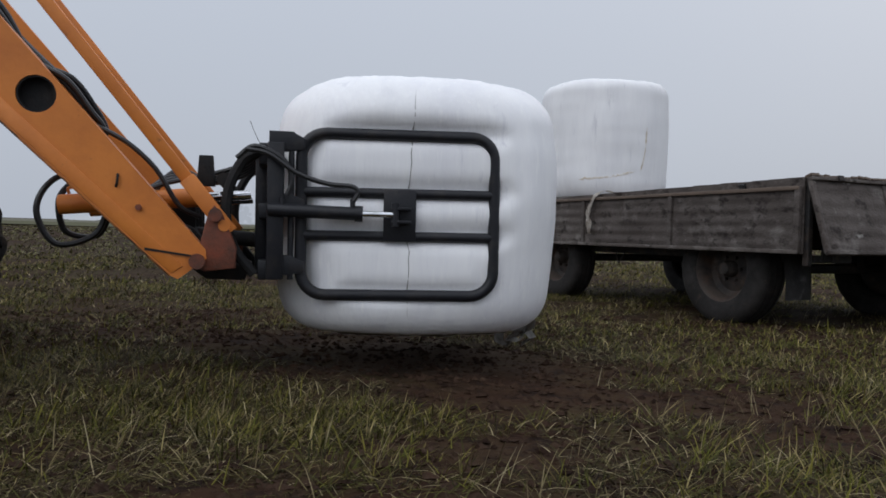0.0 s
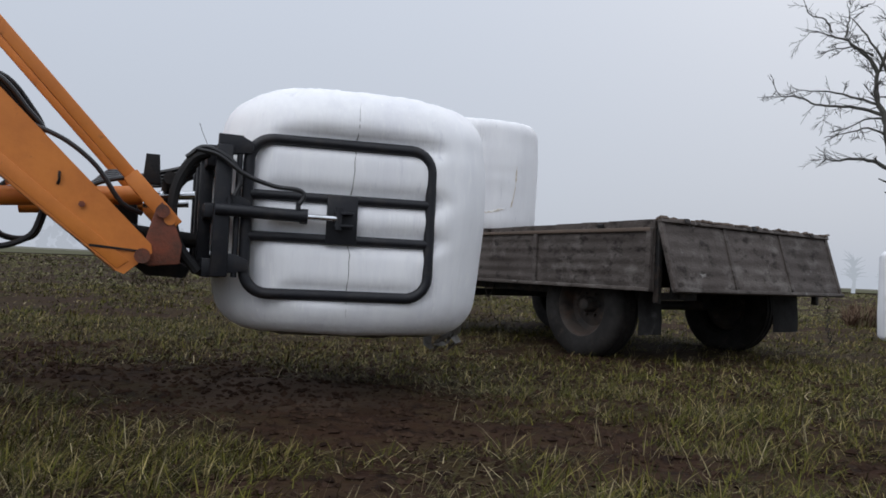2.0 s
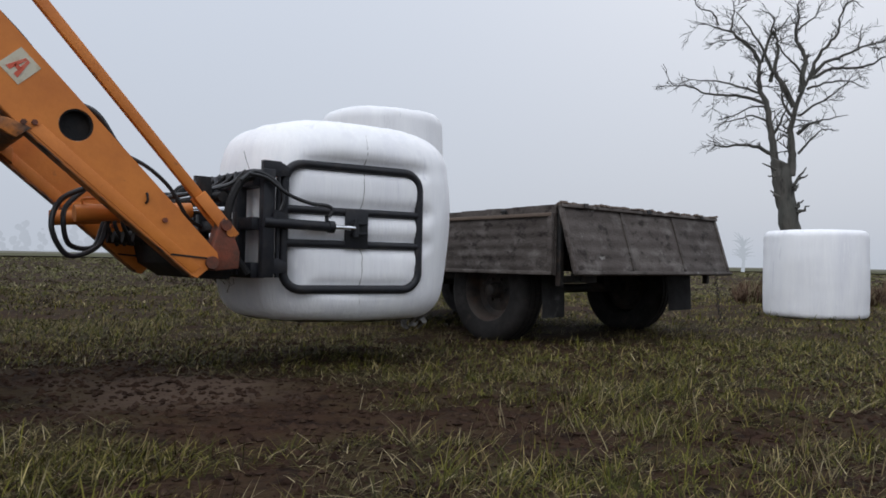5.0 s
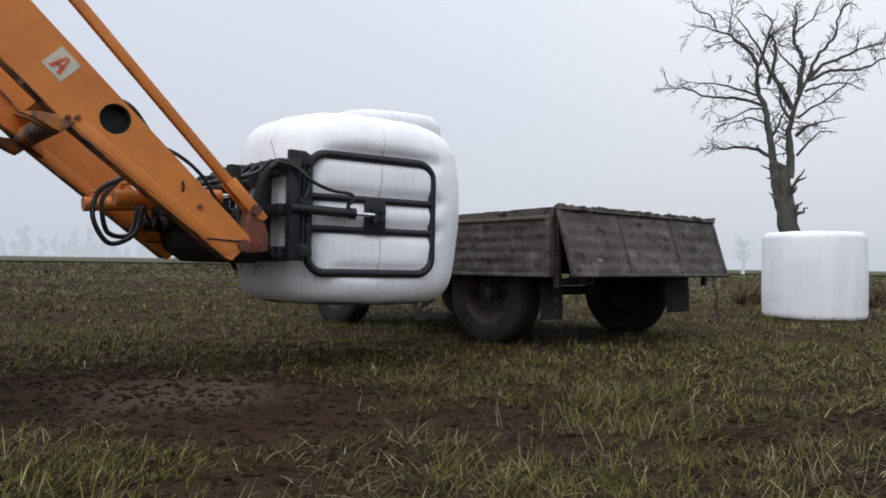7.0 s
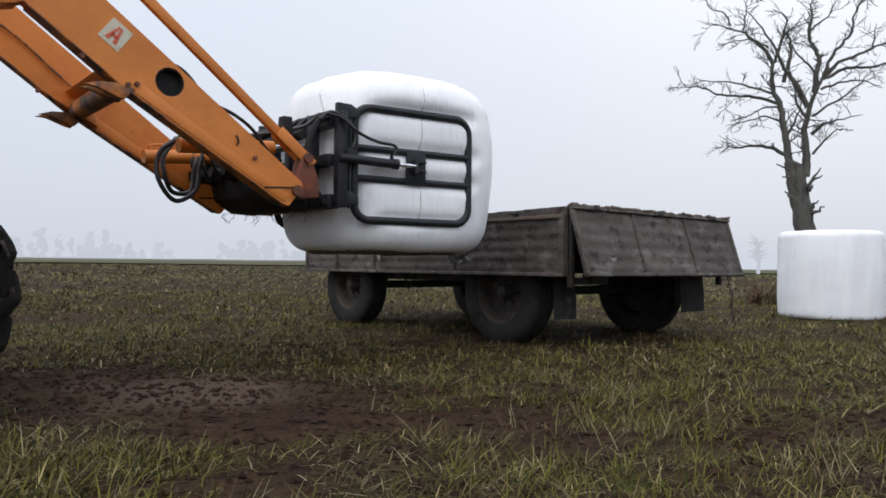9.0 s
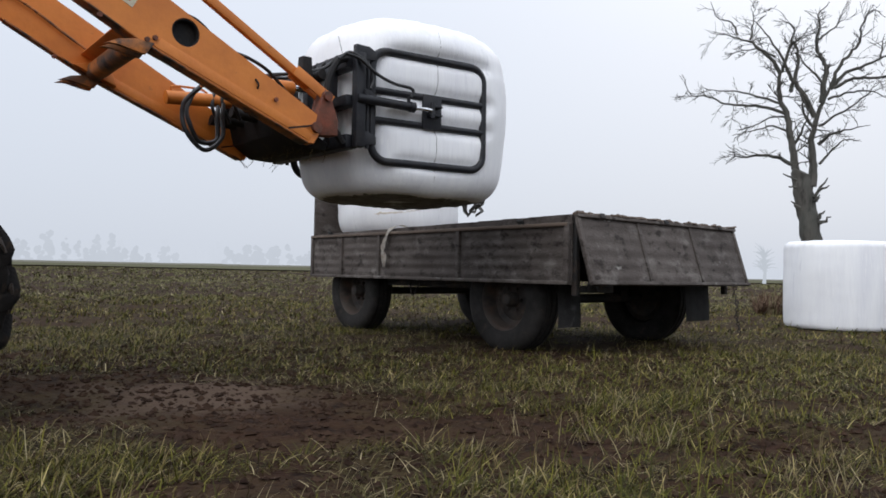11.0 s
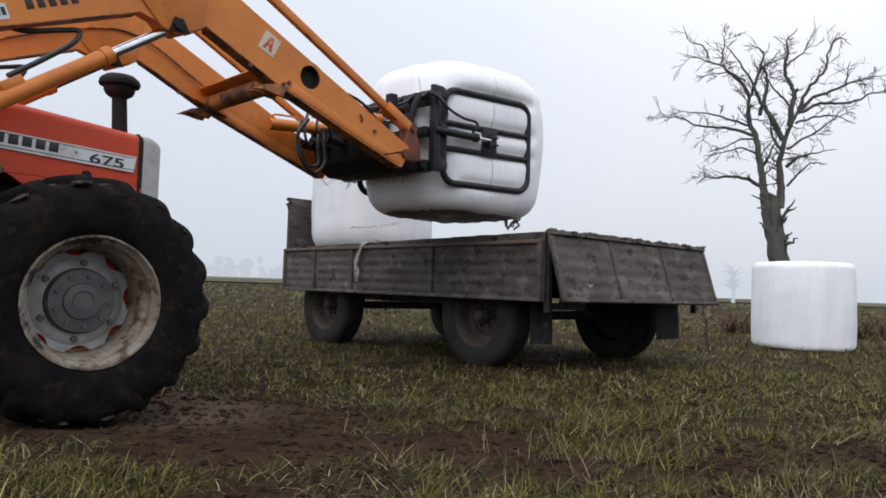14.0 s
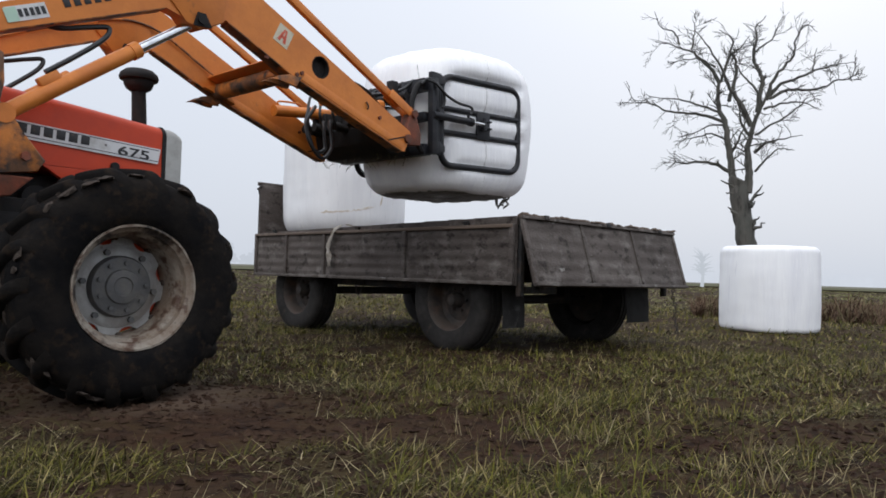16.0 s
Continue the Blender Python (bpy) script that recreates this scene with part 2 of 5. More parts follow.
dry_patch(SOIL, -1.35, 3.9, 0.85, 0.7, (0.092, 0.064, 0.047))


# ------------------------------------------------------------------ mesh helpers
def box(bm, sx, sy, sz, m=None, bevel=0.0):
    """A box of that size about the pose m, with bevelled edges."""
    r = bmesh.ops.create_cube(bm, size=1, matrix=(m or Matrix()) @ Matrix.Diagonal((sx, sy, sz, 1)))
    if bevel:
        es = list({e for v in r["verts"] for e in v.link_edges})
        bmesh.ops.bevel(bm, geom=es, offset=bevel, segments=2, affect="EDGES", profile=0.5)


def at(x, y, z, rx=0, ry=0, rz=0):
    return pose(x, y, z, rx, ry, rz)


def rod(bm, a, b, r, r2=None, seg=14, caps=True):
    """A round bar from a to b."""
    a, b = Vector(a), Vector(b)
    d = b - a
    m = Matrix.Translation((a + b) / 2) @ d.to_track_quat("Z", "Y").to_matrix().to_4x4()
    bmesh.ops.create_cone(bm, cap_ends=caps, segments=seg, radius1=r, radius2=r if r2 is None else r2, depth=d.length, matrix=m)


def smooth_path(pts, n=6):
    """A Catmull-Rom line through the points."""
    p = [Vector(q) for q in pts]
    p = [p[0] * 2 - p[1]] + p + [p[-1] * 2 - p[-2]]
    out = []
    for i in range(1, len(p) - 2):
        for k in range(n):
            t = k / n
            out.append(0.5 * ((2 * p[i]) + (p[i + 1] - p[i - 1]) * t + (2 * p[i - 1] - 5 * p[i] + 4 * p[i + 1] - p[i + 2]) * t * t + (3 * p[i] - p[i - 1] - 3 * p[i + 1] + p[i + 2]) * t ** 3))
    return out + [p[-2]]


def tube(bm, pts, r, seg=10, closed=False, r_end=None):
    """A tube swept along the points, tapering to r_end."""
    p = [Vector(q) for q in pts]
    n = len(p)
    rings, up = [], None
    for i in range(n):
        d = (p[(i + 1) % n] - p[i - 1]) if closed else (p[min(i + 1, n - 1)] - p[max(i - 1, 0)])
        d.normalize()
        if up is None:
            up = d.orthogonal().normalized()
        up = (up - d * up.dot(d)).normalized()
        side = d.cross(up)
        rr = r if r_end is None else r + (r_end - r) * i / (n - 1)
        rings.append([bm.verts.new(p[i] + (up * math.cos(2 * math.pi * k / seg) + side * math.sin(2 * math.pi * k / seg)) * rr) for k in range(seg)])
    for i in range(n if closed else n - 1):
        a, b = rings[i], rings[(i + 1) % n]
        for k in range(seg):
            bm.faces.new((a[k], a[(k + 1) % seg], b[(k + 1) % seg], b[k]))
    if not closed:
        bm.faces.new(rings[0][::-1])
        bm.faces.new(rings[-1])


def lathe(bm, prof, seg=40, m=None, axis="Y"):
    """Spin (radius, along) pairs about an axis."""
    m = m or Matrix()
    rings = []
    for r, s in prof:
        ring = []
        for k in range(seg):
            c, n = math.cos(2 * math.pi * k / seg) * r, math.sin(2 * math.pi * k / seg) * r
            ring.append(bm.verts.new(m @ (Vector((c, s, n)) if axis == "Y" else Vector((c, n, s)))))
        rings.append(ring)
    for a, b in zip(rings, rings[1:]):
        for k in range(seg):
            bm.faces.new((a[k], a[(k + 1) % seg], b[(k + 1) % seg], b[k]))


def plate(bm, outline, y0, y1, bevel=0.0, m=None):
    """An outline in (x, z), extruded from y0 to y1."""
    m = m or Matrix()
    a = [bm.verts.new(m @ Vector((x, y0, z))) for x, z in outline]
    b = [bm.verts.new(m @ Vector((x, y1, z))) for x, z in outline]
    n = len(a)
    fs = [bm.faces.new(a), bm.faces.new(b[::-1])]
    for i in range(n):
        fs.append(bm.faces.new((a[i], b[i], b[(i + 1) % n], a[(i + 1) % n])))
    if bevel:
        es = list({e for f in fs[:2] for e in f.edges})
        bmesh.ops.bevel(bm, geom=es, offset=bevel, segments=2, affect="EDGES", profile=0.5)


def finish(name, bm, material, smooth=40):
    me = bpy.data.meshes.new(name)
    bmesh.ops.recalc_face_normals(bm, faces=bm.faces[:])
    if smooth:
        for f in bm.faces:
            f.smooth = True
        for e in bm.edges:
            if len(e.link_faces) == 2 and e.calc_face_angle(0) > radians(smooth):
                e.smooth = False
    bm.to_mesh(me)
    bm.free()
    for m in (material if isinstance(material, (list, tuple)) else [material]):
        me.materials.append(m)
    return me


def part(name, bm, material, parent, label="", m=None, smooth=40):
    ob = new(name, finish(name, bm, material, smooth))
    ob.parent = parent
    if m is not None:
        ob.matrix_basis = m
    return tagged(ob, label=label)


def share(name, like, parent, m):
    """Another part on the same mesh."""
    ob = new(name, like.data)
    ob.parent, ob.matrix_basis = parent, m
    return ob


def thing(name, m, label, category, group=""):
    ob = new(name)
    ob.empty_display_size = 0.2
    ob.matrix_basis = m
    return tagged(ob, label, category, group)


def words(text, size, material, parent, m, name="lettering", shear=0.0, bold=0.0, wide=1.0):
    """Lettering as a thin mesh."""
    cu = bpy.data.curves.new(name, "FONT")
    cu.body, cu.size, cu.extrude, cu.shear, cu.offset = text, size, 0.0015, shear, bold
    tmp = bpy.data.objects.new(name, cu)
    scene.collection.objects.link(tmp)
    me = bpy.data.meshes.new_from_object(tmp.evaluated_get(bpy.context.evaluated_depsgraph_get()))
    bpy.data.objects.remove(tmp)
    me.transform(Matrix.Diagonal((wide, 1, 1, 1)))
    me.materials.clear()
    me.materials.append(material)
    ob = new(name, me)
    ob.parent, ob.matrix_basis = parent, m
    return ob


def height(x, y):
    """The field's surface: nearly level, rising a little far off on one side."""
    z = 0.03 * noise.noise(Vector((x * 0.7, y * 0.7, 0.3))) + 0.016 * noise.noise(Vector((x * 2.3, y * 2.3, 4.0)))
    d = math.hypot(x, y)
    if d > 20:
        z += 0.0085 * (d - 20) * (0.55 - 0.45 * math.tanh((x - 8) / 20)) + 0.12 * noise.noise(Vector((x * 0.05, y * 0.05, 9.0)))
    wheel = min(1.0, max(0.0, 1 - math.hypot((x + 1.45) / 1.4, (y - 3.55) / 0.55)))
    return z - 0.035 * wheel


# ------------------------------------------------------------------ ground
def build_ground():
    xs = [-260, -180, -120, -80, -55, -40, -30, -22, -16, -12, -9.5]
    xs = xs + [-8 + 0.16 * i for i in range(19)] + [-5 + 0.07 * i for i in range(143)] + [5.1 + 0.16 * i for i in range(30)] + [11, 14, 18, 24, 32, 44, 60, 85, 120, 180, 260]
    ys = [-120, -60, -30, -15, -8, -4, -2, -1] + [0.2 * i for i in range(7)] + [1.4 + 0.06 * i for i in range(85)] + [6.5 + 0.12 * i for i in range(56)] + [14, 15, 16.5, 18, 20, 23, 27, 32, 38, 46, 56, 70, 85, 105, 130, 170, 230]
    bm = bmesh.new()
    rows = []
    for y in ys:
        row = []
        for x in xs:
            fine = 0.014 * noise.noise(Vector((x * 6, y * 6, 1.0))) + 0.012 * abs(noise.noise(Vector((x * 13, y * 13, 5.0)))) if abs(x) < 10 and 0 < y < 13 else 0
            row.append(bm.verts.new((x, y, height(x, y) + fine)))
        rows.append(row)
    for a, b in zip(rows, rows[1:]):
        for i in range(len(xs) - 1):
            bm.faces.new((a[i], a[i + 1], b[i + 1], b[i]))
    ob = new("ground", finish("ground", bm, SOIL, 180))
    tagged(ob, "dark bare soil of a mown, misty field", "ground", kind="structure")


def blades(name, material, label, bands, seed, flat, bearing=(-54, 42), upright=False):
    """Grass in one mesh: tufts of bent, tapering strips. bands: (near, far, tufts, blades a tuft, length, width)."""
    rng = np.random.default_rng(seed)
    vs, fs, base = [], [], 0
    for near, far, tufts, per, length, width in bands:
        u = rng.random(tufts * 3)
        r = np.sqrt(near ** 2 + u * (far ** 2 - near ** 2))
        a = np.radians(rng.uniform(*bearing, tufts * 3))
        cx, cy = r * np.sin(a), r * np.cos(a)
        keep, hz = [], []
        for i in range(len(cx)):
            n = noise.noise(Vector((cx[i] * 0.5, cy[i] * 0.5, seed))) + 0.8 * noise.noise(Vector((cx[i] * 1.7, cy[i] * 1.7, seed + 5.0)))
            bare = max(0.0, 1 - math.hypot((cx[i] + 1.35) / 1.5, (cy[i] - 3.75) / 0.75)) * 2.4 + max(0.0, 1 - math.hypot((cx[i] + 0.5) / 1.6, (cy[i] - 3.0) / 0.6)) * 0.9
            bare -= max(0.0, 1 - math.hypot((cx[i] + 1.45) / 0.9, (cy[i] - 2.3) / 0.65)) * 1.9
            row = 0.22 * math.sin((cy[i] * 0.94 - cx[i] * 0.34) * 2 * math.pi / 0.62)
            if rng.random() < (0.4 if r[i] < 4.5 else 0.5) + 0.8 * n + row - (bare * 0.7 if flat else bare):
                keep.append(i)
                hz.append(height(cx[i], cy[i]))
            if len(keep) == tufts:
                break
        x, y, hz = (np.repeat(v, per) for v in (cx[keep], cy[keep], np.array(hz)))
        k = len(x)
        spread = 0.03 + 0.25 * width if per > 1 else 0
        x, y = x + rng.normal(0, spread, k), y + rng.normal(0, spread, k)
        size = np.repeat(rng.uniform(0.45, 1.2, k // per) * np.where(rng.random(k // per) < 0.1, 1.35, 1.0), per)
        ln = length * size * rng.uniform(0.4, 1.2, k)
        w = width * rng.uniform(0.6, 1.3, k)
        comb = np.repeat(rng.normal(0.6, 1.1, k // per), per)
        az = comb + rng.normal(0, 1.0, k) if not flat else rng.uniform(0, 2 * np.pi, k)
        lean = np.clip(rng.normal(1.32, 0.42, k), 0.15, 1.85) if not flat else rng.uniform(1.2, 1.75, k)
        lean = lean * 0.55 if upright else lean
        dx, dy = np.cos(az), np.sin(az)
        px, py = -np.sin(az), np.cos(az)
        quad = np.zeros((k, 7, 3))
        for j, (s, bend) in enumerate(((0, 0), (0.4, 1.1), (0.75, 1.2), (1.0, 1.28))):
            along = ln * s * np.sin(lean * bend * 0.75)
            up = ln * s * np.cos(np.minimum(lean * bend * 0.75, 1.45))
            c = np.stack([x + dx * along, y + dy * along, hz - 0.008 + up + (0.012 * rng.random(k) if flat else 0)], 1)
            if j < 3:
                half = (w * (1, 0.85, 0.55)[j] / 2)[:, None] * np.stack([px, py, np.zeros(k)], 1)
                quad[:, 2 * j], quad[:, 2 * j + 1] = c - half, c + half
            else:
                quad[:, 6] = c
        vs.append(quad.reshape(-1, 3))
        start = base + np.arange(k)[:, None] * 7
        tri = np.array([[0, 1, 3], [0, 3, 2], [2, 3, 5], [2, 5, 4], [4, 5, 6]])
        fs.append((start[:, None, :] + tri[None]).reshape(-1, 3))
        base += 7 * k
    v, f = np.concatenate(vs), np.concatenate(fs)
    me = bpy.data.meshes.new(name)
    me.vertices.add(len(v))
    me.vertices.foreach_set("co", v.ravel())
    me.loops.add(f.size)
    me.loops.foreach_set("vertex_index", f.ravel().astype(np.int32))
    me.polygons.add(len(f))
    me.polygons.foreach_set("loop_start", np.arange(0, f.size, 3, dtype=np.int32))
    me.polygons.foreach_set("loop_total", np.full(len(f), 3, dtype=np.int32))
    me.update(calc_edges=True)
    me.materials.append(material)
    tagged(new(name, me), label, "grass", kind="stuff")


def clods(count, near, far, seed):
    """Crumbs and clods of soil: small, uneven eight-sided lumps in one mesh."""
    rng = np.random.default_rng(seed)
    r = np.sqrt(near ** 2 + rng.random(count) * (far ** 2 - near ** 2))
    a = np.radians(rng.uniform(-54, 42, count))
    x, y = r * np.sin(a), r * np.cos(a)
    z = np.array([height(x[i], y[i]) + 0.014 * noise.noise(Vector((x[i] * 6, y[i] * 6, 1.0))) for i in range(count)])
    size = 0.0045 + 0.017 * rng.random(count) ** 3
    unit = np.array([[1, 0, 0], [-1, 0, 0], [0, 1, 0], [0, -1, 0], [0, 0, 1], [0, 0, -1]], float)
    v = unit[None] * rng.uniform(0.5, 1.4, (count, 6, 1)) + rng.normal(0, 0.2, (count, 6, 3))
    v = v * (size[:, None, None] * np.array([1.3, 1.1, 0.75])) + np.stack([x, y, z + size * 0.35], 1)[:, None]
    tri = np.array([[0, 2, 4], [2, 1, 4], [1, 3, 4], [3, 0, 4], [2, 0, 5], [1, 2, 5], [3, 1, 5], [0, 3, 5]])
    f = (np.arange(count)[:, None, None] * 6 + tri[None]).reshape(-1, 3)
    me = bpy.data.meshes.new("soil_clod")
    me.from_pydata(v.reshape(-1, 3).tolist(), [], f.tolist())
    me.materials.append(CLOD)
    tagged(new("soil_clod", me), "crumbled dark brown soil on the bare ground", "soil", kind="stuff")


# ------------------------------------------------------------------ wrapped bales
def bale_prof(h, top, bottom, flare, crown):
    """(radius, height) up a bale's side: soft foot, barrel belly, domed top. top and bottom: (inset, height) of the shoulders."""
    prof = [(0.0, 0.0), (0.4, 0.0), (0.75 * (1 - bottom[0]), 0.0)]
    for k in range(11):
        a = math.pi / 2 * k / 10
        prof.append((1 - bottom[0] * (1 - math.sin(a)) ** 1.1, bottom[1] * (1 - math.cos(a))))
    for k in range(1, 26):
        prof.append((1.0, bottom[1] + k / 26 * (h - bottom[1] - top[1])))
    for k in range(13):
        a = math.pi / 2 * k / 12
        prof.append((1 - top[0] * (1 - math.cos(a)) ** 1.1, h - top[1] * (1 - math.sin(a))))
    e = 1 - top[0]
    prof += [(e * f, h + crown * (1 - f * f)) for f in (0.85, 0.65, 0.4, 0.0)]
    return [(r * (1 + flare * math.sin(math.pi * min(1, max(0, z / h)))), z) for r, z in prof]


def bale_point(a, r, z, spec):
    """A point of a bale's film at the angle a, the relative radius r and the height z."""
    rx, ry, h, square, seed, bars, taper = spec
    c, s = math.cos(a), math.sin(a)
    g = (abs(c) ** square + abs(s) ** square) ** (-1 / square)
    p = Vector((c * g * rx * r, s * g * ry * r, z))
    d = 0.02 * noise.noise(Vector((c * 1.6 + seed, s * 1.6, z * 1.6))) + 0.007 * noise.noise(Vector((c * 7, s * 7, z * 1.2 + seed))) + 0.004 * noise.noise(Vector((c * 2, s * 2, z * 9 + seed)))
    edge = max(0.0, 1 - min(z, h - z) / 0.3)
    d += (0.0015 + 0.0055 * edge) * noise.noise(Vector((c * 24, s * 24, z * 1.5 + seed)))
    p.y *= 1 + taper * p.x / ry
    p += Vector((c, s, 0)) * d * min(1, r * 1.5) + Vector((0, 0, d * 0.5))
    if bars:
        # the squeeze frames flatten the sides and their bars press into the film
        press = max(math.exp(-((z - zb) / 0.045) ** 2) for zb in bars)
        limit = 0.523 + 0.15 * (p.x + 0.614) + 0.014 - 0.036 * press
        hold = min(1, max(0, (0.42 - p.x) / 0.14)) * min(1, max(0, (z - 0.1) / 0.1)) * min(1, max(0, (1.06 - z) / 0.1))
        if abs(p.y) > limit:
            p.y += (math.copysign(limit, p.y) - p.y) * hold
    return p


def bale_mesh(name, spec, prof, material):
    """An upright wrapped round bale: bulging sides, soft shoulders, pleated film. Origin at the middle of its base."""
    bm = bmesh.new()
    seg = 160
    rows = [[bm.verts.new(bale_point(2 * math.pi * k / seg, r, z, spec)) for k in range(seg)] for r, z in prof]
    for a, b in zip(rows, rows[1:]):
        for k in range(seg):
            bm.faces.new((a[k], a[(k + 1) % seg], b[(k + 1) % seg], b[k]))
    bmesh.ops.remove_doubles(bm, verts=rows[0] + rows[-1], dist=0.0005)
    return finish(name, bm, material, 80)


def radius_at(prof, z):
    for (r0, z0), (r1, z1) in zip(prof, prof[1:]):
        if z0 <= z <= z1 and z1 > z0 and r1 > 0.5:
            return r0 + (r1 - r0) * (z - z0) / (z1 - z0)
    return 1.0


def film_strip(name, parent, spec, prof, line, wide, proud, material, label=""):
    """A thin strip that follows the film: line holds (angle, height) points."""
    bm = bmesh.new()
    rows = []
    n = 26
    for k in range(n + 1):
        f = k / n * (len(line) - 1)
        i = min(int(f), len(line) - 2)
        a, z = (line[i][q] + (line[i + 1][q] - line[i][q]) * (f - i) for q in (0, 1))
        a += 0.012 * noise.noise(Vector((k * 0.7, wide * 90, 1.0)))
        z += wide * 1.5 * noise.noise(Vector((k * 0.9, wide * 70, 6.0)))
        da, dz = line[i + 1][0] - line[i][0], line[i + 1][1] - line[i][1]
        ln = math.hypot(da * spec[0], dz)
        w = wide * (1 + 0.7 * noise.noise(Vector((k * 1.1, 3.0, wide * 50)))) * min(1, (k + 0.3) / 3, (n - k + 0.3) / 3)
        row = []
        for q, lift in ((-1, -0.003), (-0.6, proud), (0.6, proud), (1, -0.003)):
            b, y = a - dz / ln * w * q / spec[0], z + da * spec[0] / ln * w * q
            p = bale_point(b, radius_at(prof, y), y, spec)
            row.append(bm.verts.new(p + Vector((math.cos(b), math.sin(b), 0)) * lift))
        rows.append(row)
    for q, r in zip(rows, rows[1:]):
        for k in range(3):
            bm.faces.new((q[k], q[k + 1], r[k + 1], r[k]))
    part(name, bm, material, parent, label)


def soiled_base(parent, spec, reach, material):
    """The crumpled, dirty film under a bale."""
    rng = random.Random(17)
    bm = bmesh.new()
    rows = []
    for f, z in ((0.0, 0.006), (0.35, -0.004), (0.7, -0.008), (0.9, -0.006), (1.0, 0.01), (1.05, 0.03)):
        ring = []
        for k in range(72):
            a = 2 * math.pi * k / 72
            p = bale_point(a, reach * f * (1 + (0.05 * rng.random() if f > 0.95 else 0)), 0.0, spec)
            w = 0.02 * noise.noise(Vector((p.x * 8, p.y * 8, f * 6)))
            ring.append(bm.verts.new((p.x, p.y, min(p.z, 0) + z - abs(w))))
        rows.append(ring)
    for q, r in zip(rows, rows[1:]):
        for k in range(72):
            bm.faces.new((q[k], q[(k + 1) % 72], r[(k + 1) % 72], r[k]))
    part("soiled_base", bm, material, parent, "soiled crumpled film on the underside")


def film_tail(name, parent, spread, drop, m, seed):
    """Loose torn film hanging off a bale: a crumpled strip."""
    rng = random.Random(seed)
    bm = bmesh.new()
    for j in range(5):
        x = rng.uniform(-spread, spread)
        pts = [Vector((x + rng.uniform(-0.02, 0.02) * i, rng.uniform(-0.03, 0.03), 0.03 - drop * rng.uniform(0.5, 1) * i / 3)) for i in range(4)]
        w = rng.uniform(0.02, 0.05)
        prev = None
        for i, p in enumerate(pts):
            v = [bm.verts.new(p + Vector((w * (1 - i / 5), 0.008, 0))), bm.verts.new(p - Vector((w * (1 - i / 5), 0, 0.01))), bm.verts.new(p + Vector((0, 0.012, 0.012)))]
            if prev:
                for k in range(3):
                    bm.faces.new((prev[k], prev[(k + 1) % 3], v[(k + 1) % 3], v[k]))
            prev = v
    return part(name, bm, FILM_FLAP, parent, "torn loose film hanging down", m)


# ------------------------------------------------------------------ road wheels
def tyre_profile(r, w, rim):
    h = w / 2
    return [(rim, -h * 0.72), (rim + 0.012, -h * 0.86), (rim + (r - rim) * 0.35, -h), (rim + (r - rim) * 0.7, -h * 0.98), (r - 0.022, -h * 0.86), (r - 0.004, -h * 0.66),
            (r, -h * 0.5), (r - 0.012, -h * 0.47), (r - 0.012, -h * 0.38), (r, -h * 0.35), (r, -h * 0.06), (r - 0.012, -h * 0.04), (r - 0.012, h * 0.04), (r, h * 0.06), (r, h * 0.35), (r - 0.012, h * 0.38), (r - 0.012, h * 0.47), (r, h * 0.5), (r - 0.004, h * 0.66), (r - 0.022, h * 0.86), (rim + (r - rim) * 0.7, h * 0.98), (rim + (r - rim) * 0.35, h), (rim + 0.012, h * 0.86), (rim, h * 0.72), (rim, -h * 0.72)]


def trailer_wheel(parent, m, r=0.472, w=0.28):
    """Wheel with its axle along y; the outer face looks to +y."""
    bm = bmesh.new()
    lathe(bm, tyre_profile(r, w, 0.27), 48)
    wheel = part("wheel", bm, TYRE, parent, "worn dusty black tyre", m)
    bm = bmesh.new()
    lathe(bm, [(0.272, 0.08), (0.288, 0.1), (0.292, 0.115), (0.278, 0.118), (0.265, 0.1), (0.258, 0.04), (0.24, -0.02), (0.19, -0.035), (0.16, -0.02), (0.12, -0.01), (0.1, -0.01), (0.0, -0.01)], 40)
    rim = part("rim", bm, RIM_RUST, wheel, "rusty grey steel rim")
    bm = bmesh.new()
    lathe(bm, [(0.07, -0.02), (0.07, 0.045), (0.058, 0.06), (0.05, 0.09), (0.035, 0.1), (0.0, 0.1)], 24)
    part("hub", bm, RIM_RUST, wheel)
    for k in range(6):
        a = 2 * math.pi * k / 6
        bm = bmesh.new()
        rod(bm, (0.105 * math.cos(a), -0.02, 0.105 * math.sin(a)), (0.105 * math.cos(a), 0.02, 0.105 * math.sin(a)), 0.014, seg=6)
        part("wheel_nut", bm, RIM_RUST, wheel)
    return wheel


def ribbed_panel(bm, length, high, thick, ribs, m, seed):
    """A pressed side panel: a sheet with long shallow ribs, in x (length) and z (height); its face looks to +y."""
    nx, nz = max(8, int(length / 0.16)), ribs * 6
    grid = []
    for j in range(nz + 1):
        z = high * j / nz
        wave = 0.5 - 0.5 * math.cos(2 * math.pi * ribs * j / nz)
        row = []
        for i in range(nx + 1):
            x = length * i / nx
            edge = 0 if i in (0, nx) else 1
            d = 0.009 * wave * edge + 0.006 * noise.noise(Vector((x * 2.2, z * 5, seed)))
            row.append(bm.verts.new(m @ Vector((x, d, z))))
        grid.append(row)
    for a, b in zip(grid, grid[1:]):
        for i in range(nx):
            bm.faces.new((a[i], a[i + 1], b[i + 1], b[i]))
    box(bm, length, thick, high, m @ at(length / 2, -thick / 2 - 0.008, high / 2))


# ------------------------------------------------------------------ farm trailer
TRAILER = pose(0.928, 5.695, 0, 0, 0, 129.82)
T_LEN, T_WID = 4.107, 2.44
Z_LOW, Z_TOP, Z_FLOOR = 0.597, 1.092, 1.09


